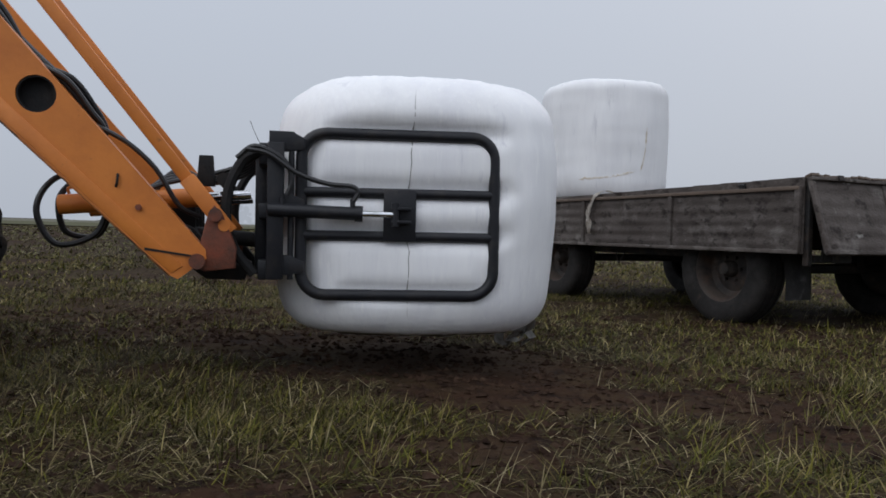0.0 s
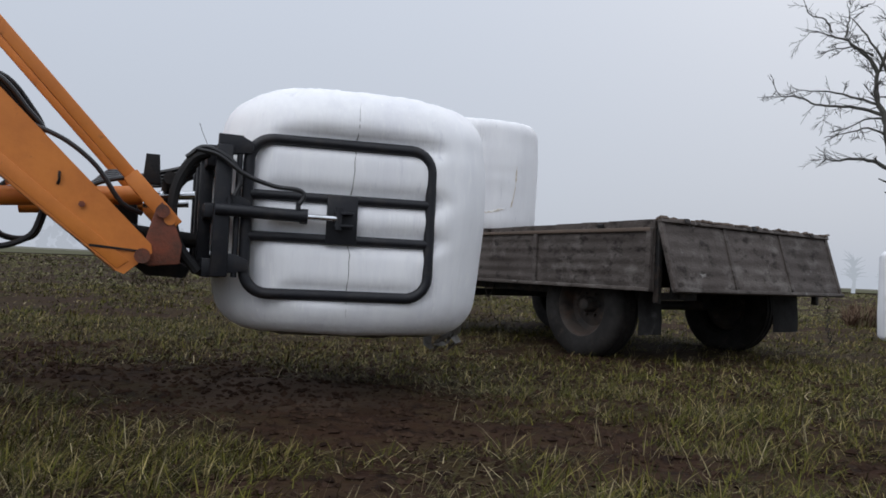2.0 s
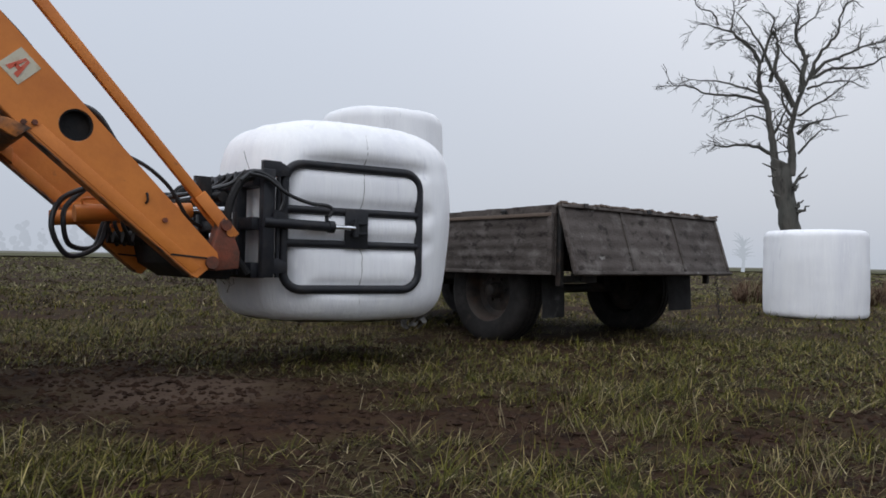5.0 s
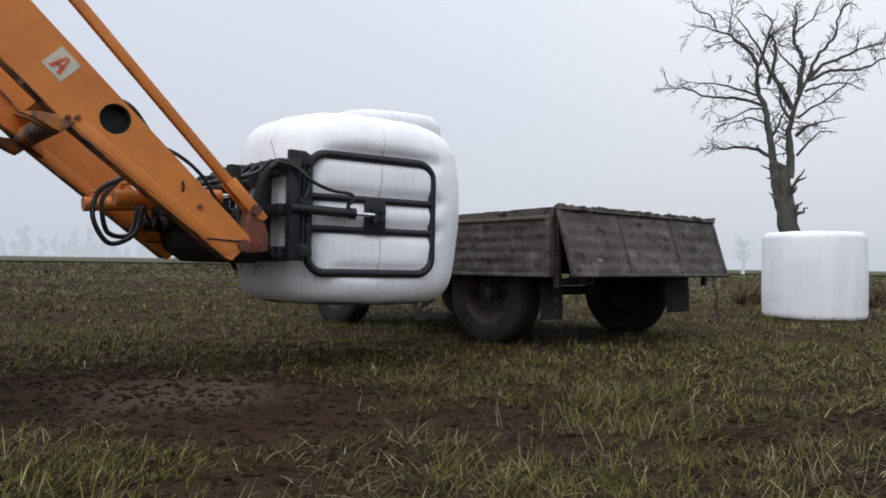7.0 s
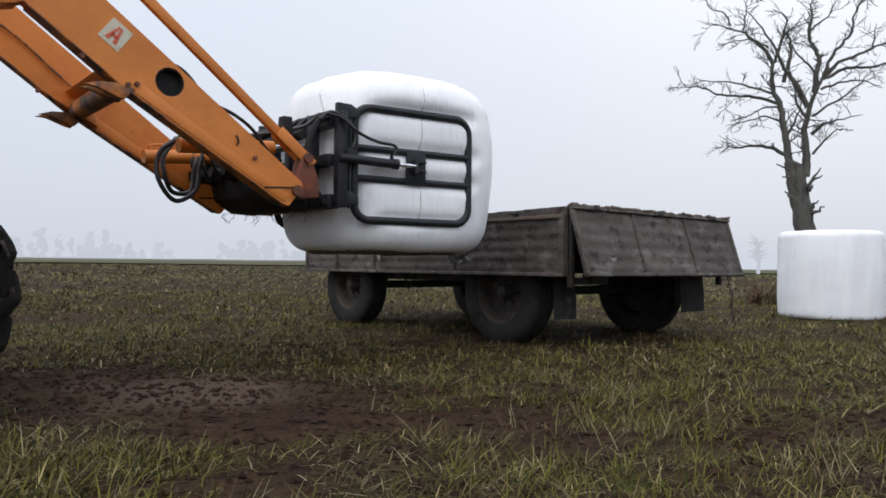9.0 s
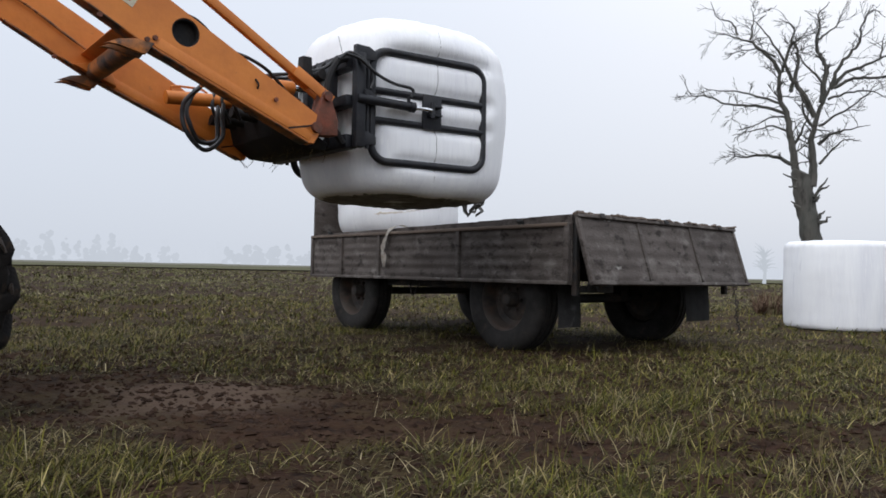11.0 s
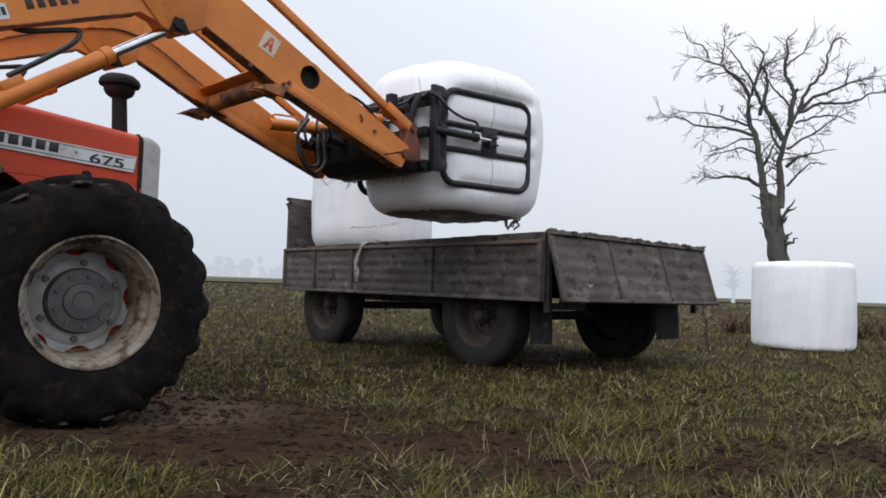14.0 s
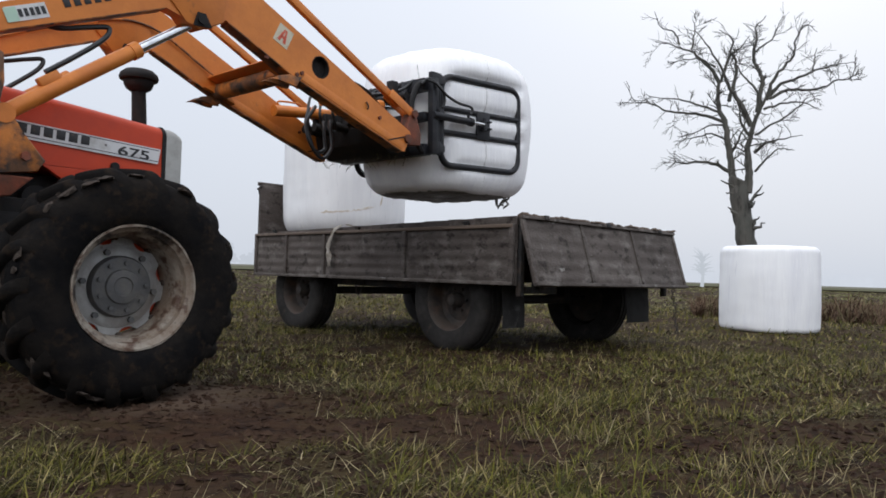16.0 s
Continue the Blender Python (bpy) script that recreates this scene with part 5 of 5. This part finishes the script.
    tube(bm, smooth_path([(2.3, -0.48, -0.16), (2.45, -0.5, -0.17), (2.6, -0.5, -0.22), (2.75, -0.48, -0.32), (2.85, -0.44, -0.33)], 6), 0.011, 8)
    part("hose", bm, HOSE, ld, "black hydraulic hose to the clamp")
    # prints on the near arm
    face = ARM_Y[-1] - 0.0515
    bm = bmesh.new()
    box(bm, 0.12, 0.002, 0.13, at(1.745, face, -0.02, 0, 24, 0))
    d = part("decal", bm, DECAL, ld, "faded cream decal with red shape")
    for out in ([(-0.035, -0.045), (-0.012, -0.045), (0.0, 0.045), (-0.012, 0.045)], [(0.012, -0.045), (0.035, -0.045), (0.012, 0.045), (0.0, 0.045)], [(-0.02, -0.02), (0.02, -0.02), (0.016, -0.002), (-0.016, -0.002)]):
        bm = bmesh.new()
        plate(bm, out, -0.002, 0.0, 0, at(1.745, face - 0.0012, -0.02, 0, 24, 0))
        part("print", bm, DECAL_RED, d)
    tilt = -math.degrees(math.atan2(0.34, 0.76))
    words("500", 0.09, INK, ld, at(0.66, face, -0.08, 90, tilt, 0), bold=0.003, wide=1.25)
    for i in range(5):
        x = 0.4 + 0.05 * i
        bm = bmesh.new()
        box(bm, 0.036, 0.003, 0.06, at(x, face, -0.2 + (x - 0.4) * 0.47, 0, tilt, 0), 0.001)
        part("lettering_bar", bm, INK, ld)
    bm = bmesh.new()
    box(bm, 0.2, 0.002, 0.075, at(0.22, face, -0.31, 0, tilt, 0))
    d2 = part("decal", bm, SILVER, ld, "white and pale green maker's plate")
    bm = bmesh.new()
    box(bm, 0.06, 0.002, 0.07, at(0.15, face - 0.0022, -0.343, 0, tilt, 0))
    part("print", bm, DECAL_GREEN, d2)
    for i in range(5):
        x = 0.19 + 0.026 * i
        bm = bmesh.new()
        box(bm, 0.018, 0.002, 0.038, at(x, face - 0.0022, -0.31 + (x - 0.22) * 0.45, 0, tilt, 0))
        part("lettering_bar", bm, INK, d2)
    return ld, rods


# ------------------------------------------------------------------ bale clamp
CX1, CX2, CZ1, CZ2 = 0.446, 1.331, -0.191, 0.552


def clamp_y(x):
    return 0.523 + 0.15 * (x - CX1)


def build_clamp():
    cl = thing("bale_clamp", Matrix(), "black hydraulic bale clamp with two tubular squeeze frames", "bale clamp")
    for s in (-1, 1):
        def q(x, z, out=0.0):
            return (x, s * (clamp_y(x) + out), z)
        pts = []
        rad = 0.11
        for cx, cz, a0 in ((CX2 - rad, CZ2 - rad, 90), (CX2 - rad, CZ1 + rad, 0), (CX1 + rad, CZ1 + rad, -90), (CX1 + rad, CZ2 - rad, -180)):
            for k in range(8):
                a = radians(a0 - 90 * k / 7)
                pts.append(q(cx + rad * math.cos(a), cz + rad * math.sin(a)))
        bm = bmesh.new()
        tube(bm, pts, 0.027, 12, closed=True)
        fr = part("squeeze_frame", bm, BLACK_STEEL, cl, "black bent-tube squeeze frame")
        for z in (0.282, 0.083):
            bm = bmesh.new()
            rod(bm, q(CX1, z), q(CX2, z), 0.024)
            part("cross_bar", bm, BLACK_STEEL, fr)
        bm = bmesh.new()
        a = Vector(q(0.89, 0.18, 0.02))
        box(bm, 0.15, 0.02, 0.24, Matrix.Translation(a) @ Matrix.Rotation(s * 0.149, 4, "Z"), 0.004)
        for dz in (-0.03, 0.03):
            box(bm, 0.09, 0.06, 0.014, Matrix.Translation(Vector(q(0.89, 0.18 + dz, 0.055))) @ Matrix.Rotation(s * 0.149, 4, "Z"), 0.003)
        rod(bm, q(0.86, 0.13, 0.07), q(0.86, 0.235, 0.07), 0.018)
        part("lug_plate", bm, BLACK_STEEL, fr, "black plate with cylinder lug")
        bm = bmesh.new()
        rod(bm, q(0.3, 0.195, 0.07), q(0.71, 0.183, 0.075), 0.03, seg=18)
        rod(bm, q(0.68, 0.184, 0.075), q(0.715, 0.183, 0.075), 0.036, seg=18)
        for x in (0.36, 0.67):
            rod(bm, q(x, 0.2, 0.075), q(x, 0.25, 0.075), 0.012, seg=8)
        ram = part("squeeze_cylinder", bm, BLACK_STEEL, cl, "black squeeze cylinder")
        bm = bmesh.new()
        rod(bm, q(0.71, 0.183, 0.075), q(0.86, 0.182, 0.072), 0.014, seg=14)
        part("piston_rod", bm, CHROME, ram, "bright chrome piston rod")
        for hp, zz in (([(0.16, 0.42), (0.24, 0.475), (0.36, 0.42), (0.4, 0.33), (0.38, 0.26)], 0.09), ([(0.2, 0.46), (0.3, 0.44), (0.42, 0.36), (0.55, 0.315), (0.66, 0.305), (0.69, 0.28), (0.67, 0.24)], 0.1)):
            bm = bmesh.new()
            tube(bm, smooth_path([q(x, z, zz) for x, z in hp], 6), 0.011, 8)
            part("hose", bm, HOSE, ram, "black hydraulic hose")
        # upright of the headstock and tabs to the frame
        bm = bmesh.new()
        box(bm, 0.075, 0.06, 0.62, at(0.33, s * 0.545, 0.19), 0.008)
        part("upright", bm, BLACK_STEEL, cl, "black headstock upright")
        bm = bmesh.new()
        rod(bm, (0.4, s * 0.54, -0.12), (0.4, s * 0.54, 0.55), 0.014)
        part("hinge_pin", bm, BLACK_STEEL, cl)
        for z in (0.5, 0.22, -0.06):
            bm = bmesh.new()
            plate(bm, [(0.3, z + 0.05), (0.4, z + 0.05), (0.46, z + 0.02), (0.46, z - 0.03), (0.3, z - 0.05)], s * 0.515, s * 0.56, 0.004)
            part("hinge_tab", bm, BLACK_STEEL, cl)
        # curved guard arm and rusty bracket
        bm = bmesh.new()
        tube(bm, smooth_path([(0.26, s * 0.5, 0.46), (0.19, s * 0.5, 0.42), (0.13, s * 0.5, 0.3), (0.115, s * 0.5, 0.16), (0.15, s * 0.5, 0.02), (0.24, s * 0.5, -0.1)], 6), 0.024, 8)
        part("curved_brace", bm, DARK, cl, "grimy curved brace")
        bm = bmesh.new()
        plate(bm, [(0.07, 0.21), (0.11, 0.16), (0.165, 0.02), (0.16, -0.07), (0.03, -0.085), (-0.025, -0.06), (0.0, 0.0), (0.045, 0.18)], s * 0.47, s * 0.57, 0.008)
        rod(bm, (0.075, s * 0.45, 0.165), (0.075, s * 0.595, 0.165), 0.03)
        rod(bm, (0.0, s * 0.45, -0.04), (0.0, s * 0.6, -0.04), 0.034)
        part("pivot_bracket", bm, RUST_RED, cl, "rusty red pivot bracket")
        # tilt cylinder
        bm = bmesh.new()
        rod(bm, (-0.62, s * 0.3, 0.2), (-0.02, s * 0.3, 0.25), 0.045, seg=18)
        tube(bm, smooth_path([(-0.58, s * 0.3, 0.25), (-0.57, s * 0.3, 0.28), (-0.4, s * 0.3, 0.29), (-0.34, s * 0.3, 0.27)], 4), 0.008, 6)
        tc = part("tilt_cylinder", bm, ORANGE, cl, "orange tilt cylinder")
        bm = bmesh.new()
        rod(bm, (-0.02, s * 0.3, 0.25), (0.22, s * 0.3, 0.27), 0.022, seg=14)
        part("piston_rod", bm, CHROME, tc, "chrome piston rod")
    for z, hh in ((0.45, 0.1), (-0.08, 0.09), (0.19, 0.07)):
        bm = bmesh.new()
        box(bm, 0.09, 1.02, hh, at(0.3, 0, z), 0.008)
        part("headstock_beam", bm, BLACK_STEEL, cl, "black welded headstock beam")
    for y in (-0.3, 0, 0.3):
        bm = bmesh.new()
        box(bm, 0.06, 0.07, 0.6, at(0.27, y, 0.19), 0.006)
        part("headstock_post", bm, BLACK_STEEL, cl)
    bm = bmesh.new()
    plate(bm, [(-0.02, 0.3), (-0.01, 0.44), (0.05, 0.44), (0.06, 0.3)], -0.42, -0.35, 0.004)
    part("lug", bm, DARK, cl, "small rusty lug with a hole")
    bm = bmesh.new()
    plate(bm, [(-0.13, 0.08), (-0.1, -0.05), (0.02, -0.13), (0.2, -0.14), (0.22, -0.08), (0.05, -0.02), (-0.03, 0.1), (-0.08, 0.12)], -0.36, 0.42, 0.01)
    for v in bm.verts:
        v.co += Vector((noise.noise(v.co * 9), 0, noise.noise(v.co * 9 + Vector((5, 0, 0))))) * 0.012
    part("carrier", bm, DARK, cl, "mud-caked dark tool carrier")
    for y in (-0.2, 0.0, 0.2, 0.33):
        bm = bmesh.new()
        rod(bm, (-0.3, y, 0.1), (0.25, y, 0.05), 0.035)
        box(bm, 0.16, 0.05, 0.13, at(-0.12, y, 0.16), 0.01)
        part("link_arm", bm, DARK, cl, "greasy link between the arms")
    for x, z, half, r in ((0.05, 0.0, 0.5, 0.035), (0.1, 0.33, 0.47, 0.03)):
        bm = bmesh.new()
        rod(bm, (x, -half, z), (x, half, z), r)
        part("cross_shaft", bm, DARK, cl)
    rng = random.Random(4)
    for k in range(5):
        bm = bmesh.new()
        y0 = -0.35 + 0.16 * k
        tube(bm, smooth_path([(-0.25, y0, 0.05), (-0.32, y0 - 0.03, 0.2), (-0.2, y0 + 0.05, 0.3 + 0.03 * k), (0.02, y0 + 0.08, 0.36), (0.2, y0 * 0.9, 0.42), (0.27, y0 * 0.8 - 0.1, 0.5)], 5), 0.012, 7)
        part("hose", bm, HOSE, cl, "black hose over the headstock")
    bm = bmesh.new()
    for k in range(40):
        p = Vector((rng.uniform(-0.05, 0.22), rng.choice((-0.3, 0.05, 0.3)) + rng.uniform(-0.1, 0.1), -0.13))
        tube(bm, [p, p + Vector((rng.uniform(-0.04, 0.04), rng.uniform(-0.02, 0.02), -0.03)), p + Vector((rng.uniform(-0.04, 0.04), rng.uniform(-0.04, 0.04), -rng.uniform(0.03, 0.09)))], 0.0014, 3)
    tagged(part("straw_wisp", bm, STRAW, cl, "wisps of straw caught underneath"), kind="stuff")
    bm = bmesh.new()
    tube(bm, smooth_path([(0.26, -0.45, 0.5), (0.235, -0.46, 0.55), (0.215, -0.47, 0.6)], 4), 0.0016, 4)
    part("loose_wire", bm, DARK, cl)
    return cl


# ------------------------------------------------------------------ build the place
build_ground()
blades("grass", GRASS, "patchy short green and straw-coloured grass on bare soil", [(1.5, 4.5, 3600, 10, 0.112, 0.0042), (4.5, 9, 9000, 9, 0.095, 0.0065), (9, 18, 11000, 7, 0.1, 0.013)], 3, False)
blades("grass", HAZED_GRASS, "green and straw grass out in the field, paled for haze", [(16, 34, 9000, 7, 0.11, 0.03), (34, 75, 13000, 7, 0.13, 0.07)], 7, False)
blades("straw_stubble", STRAW, "dry straw stubble lying in the field", [(1.5, 4.5, 40000, 1, 0.12, 0.0038), (4.5, 9, 52000, 1, 0.1, 0.0062), (9, 24, 36000, 1, 0.12, 0.014)], 11, True)
blades("dry_stalk", DRY, "tufts of dry upright straw stalks", [(1.5, 3.6, 90, 9, 0.15, 0.0034), (3.6, 8, 200, 8, 0.11, 0.0045)], 19, False, upright=True)
blades("dry_weeds", WEEDS, "belt of knee-high brown dead weeds along the field's edge", [(14.8, 18.5, 2600, 9, 0.36, 0.024)], 23, False, (23, 47), True)
clods(26000, 1.6, 6.5, 5)
build_distance()
build_trailer()
build_tree((8.2, 16.2, 0.02))

spec = (0.64, 0.64, 1.195, 2.15, 4.0, (), 0.0)
prof = bale_prof(1.195, (0.13, 0.1), (0.09, 0.08), 0.035, 0.02)
ground_bale = new("wrapped_bale", bale_mesh("wrapped_bale", spec, prof, WRAP))
ground_bale.matrix_basis = pose(5.37, 10.08, 0.0)
tagged(ground_bale, "white film-wrapped round silage bale standing on the field", "silage bale", "wrapped bales")
film_strip("film_seam", ground_bale, spec, prof, [(-1.9, 0.1), (-1.88, 1.1)], 0.004, 0.0025, WRAP)

spec = (0.685, 0.68, 1.345, 2.35, 9.0, (), 0.0)
prof = bale_prof(1.345, (0.16, 0.15), (0.2, 0.25), 0.03, 0.03)
bed_bale = new("wrapped_bale", bale_mesh("wrapped_bale", spec, prof, WRAP_DIRTY))
bed_bale.matrix_basis = TRAILER @ pose(3.36, -0.76, Z_FLOOR + 0.002)
tagged(bed_bale, "white film-wrapped bale with brown stains standing on the trailer bed", "silage bale", "wrapped bales")
film_strip("mud_smear", bed_bale, spec, prof, [(2.14, 0.22), (2.6, 0.25), (3.05, 0.33)], 0.014, 0.002, SMEAR, "brown mud smeared along the film")
film_strip("mud_smear", bed_bale, spec, prof, [(3.14, 0.34), (3.2, 0.5), (3.22, 0.8)], 0.012, 0.002, SMEAR, "brown mud smeared along the film")
film_strip("film_seam", bed_bale, spec, prof, [(3.3, 0.3), (3.34, 1.2)], 0.004, 0.0025, WRAP_DIRTY)

spec = (0.667, 0.6, 1.25, 3.1, 2.0, (0.209, 0.483, 0.682, 0.952), 0.09)
prof = bale_prof(1.25, (0.32, 0.23), (0.21, 0.19), 0.105, 0.06)
held_bale = new("wrapped_bale", bale_mesh("wrapped_bale", spec, prof, WRAP))
tagged(held_bale, "white film-wrapped bale squeezed in the loader's clamp", "silage bale", "wrapped bales")
film_tail("loose_film", held_bale, 0.13, 0.15, at(0.52, -0.3, 0.01), 6)
film_strip("film_seam", held_bale, spec, prof, [(-1.75, 0.1), (-1.74, 0.6), (-1.72, 1.16)], 0.0022, 0.0015, FILM_FLAP, "thin dark seam of the film")
soiled_base(held_bale, spec, 0.8, FILM_FLAP)

tractor, wheels, lifts = build_tractor()
loader, level_rods = build_loader()
clamp = build_clamp()


# ------------------------------------------------------------------ what moves
def turn2(a, x, z):
    return x * math.cos(a) - z * math.sin(a), x * math.sin(a) + z * math.cos(a)


def motions():
    # seconds, front axle x, y, heading from +y to the right, arm angle, clamp angle
    drive = [
        (0, -3.939, 2.331, 60.71, -24.80, 0.23),
        (0.5, -3.898, 2.393, 61.00, -23.27, 0.13),
        (1, -3.864, 2.443, 61.24, -22.26, 0.13),
        (1.5, -3.814, 2.473, 61.45, -20.56, 0.59),
        (2, -3.732, 2.641, 61.68, -21.16, -0.31),
        (2.5, -3.708, 2.546, 60.12, -20.24, 0.28),
        (3, -3.633, 2.510, 58.50, -20.62, 0.44),
        (3.5, -3.507, 2.662, 56.97, -20.31, 0.39),
        (4, -3.265, 2.894, 53.39, -21.61, -0.59),
        (4.5, -3.172, 3.145, 52.35, -21.63, -0.24),
        (5, -3.083, 3.187, 51.89, -21.93, -0.34),
        (7.5, -2.956, 3.317, 49.65, -16.92, -0.50),
        (8, -2.923, 3.368, 49.56, -14.05, -0.20),
        (8.5, -2.921, 3.404, 49.27, -13.09, -0.18),
        (9, -2.918, 3.391, 49.32, -12.08, 0.04),
        (11.5, -2.947, 3.379, 49.00, -1.61, 0.78),
        (12, -2.928, 3.400, 48.65, -0.58, 1.39),
        (12.5, -2.910, 3.417, 48.79, 0.25, 1.21),
        (13, -2.850, 3.485, 48.82, 0.23, 1.05),
        (13.5, -2.615, 3.730, 48.22, 0.34, 1.49),
        (14, -2.242, 4.113, 46.76, -1.29, 0.68),
        (14.5, -2.071, 4.338, 46.15, -0.35, 1.85),
        (15, -2.018, 4.360, 45.81, -0.60, 1.36),
        (15.5, -2.024, 4.351, 46.02, -0.29, 1.69),
        (16, -2.006, 4.366, 45.75, -0.18, 1.82),
    ]
    body, arms, tool, bale, spin = [], [], [], [], []
    rods = {s: [] for s in (-1, 1)}
    barrels = {s: [] for s in (-1, 1)}
    pistons = {s: [] for s in (-1, 1)}
    rolled, last = 0.0, None
    for t, x, y, head, arm, tip in drive:
        b = pose(x, y, 0, 0, 0, 90 - head)
        if last:
            f = Vector((math.sin(radians(head)), math.cos(radians(head))))
            rolled += (Vector((x, y)) - last).dot(f) / 0.575
        last = Vector((x, y))
        a, p = radians(arm), radians(tip)
        qx, qz = turn2(a, *Q_TOOL)
        tl = b @ pose(P_ARM[0] + qx, 0, P_ARM[1] + qz, 0, -tip, 0)
        body.append((t, b))
        arms.append((t, b @ pose(P_ARM[0], 0, P_ARM[1], 0, -arm, 0)))
        tool.append((t, tl))
        bale.append((t, tl @ pose(1.06, 0, -0.39)))
        spin.append((t, math.degrees(rolled)))
        # levelling rods aim from the knee at the clamp, in the arms' space
        rx, rz = turn2(p - a, *ROD_FOOT)
        fx, fz = Q_TOOL[0] + rx, Q_TOOL[1] + rz
        lift = math.degrees(math.atan2(fz - ROD_HEAD[1], fx - ROD_HEAD[0]))
        # lift cylinders aim from the bracket at the arm, in the tractor's space
        hx, hz = turn2(a, *CYL_HEAD)
        hx, hz = hx + P_ARM[0], hz + P_ARM[1]
        push = math.degrees(math.atan2(hz - CYL_FOOT[1], hx - CYL_FOOT[0]))
        for s in (-1, 1):
            rods[s].append((t, pose(ROD_HEAD[0], ARM_Y[s], ROD_HEAD[1], 0, -lift, 0)))
            barrels[s].append((t, pose(CYL_FOOT[0], ARM_Y[s], CYL_FOOT[1], 0, -push, 0)))
            pistons[s].append((t, pose(hx, ARM_Y[s], hz, 0, -push, 0)))
    walk(tractor, body)
    walk(loader, arms)
    walk(clamp, tool)
    walk(held_bale, bale)
    walk(wheels[0], [(t, pose(0.045, -0.84, 0.562, 0, r, 0)) for t, r in spin])
    walk(wheels[1], [(t, pose(0.045, 0.84, 0.562, 0, r, 0) @ pose(0, 0, 0, 0, 0, 180)) for t, r in spin])
    for s, ob in level_rods:
        walk(ob, rods[s])
    for s, barrel, piston in lifts:
        walk(barrel, barrels[s])
        walk(piston, pistons[s])


motions()
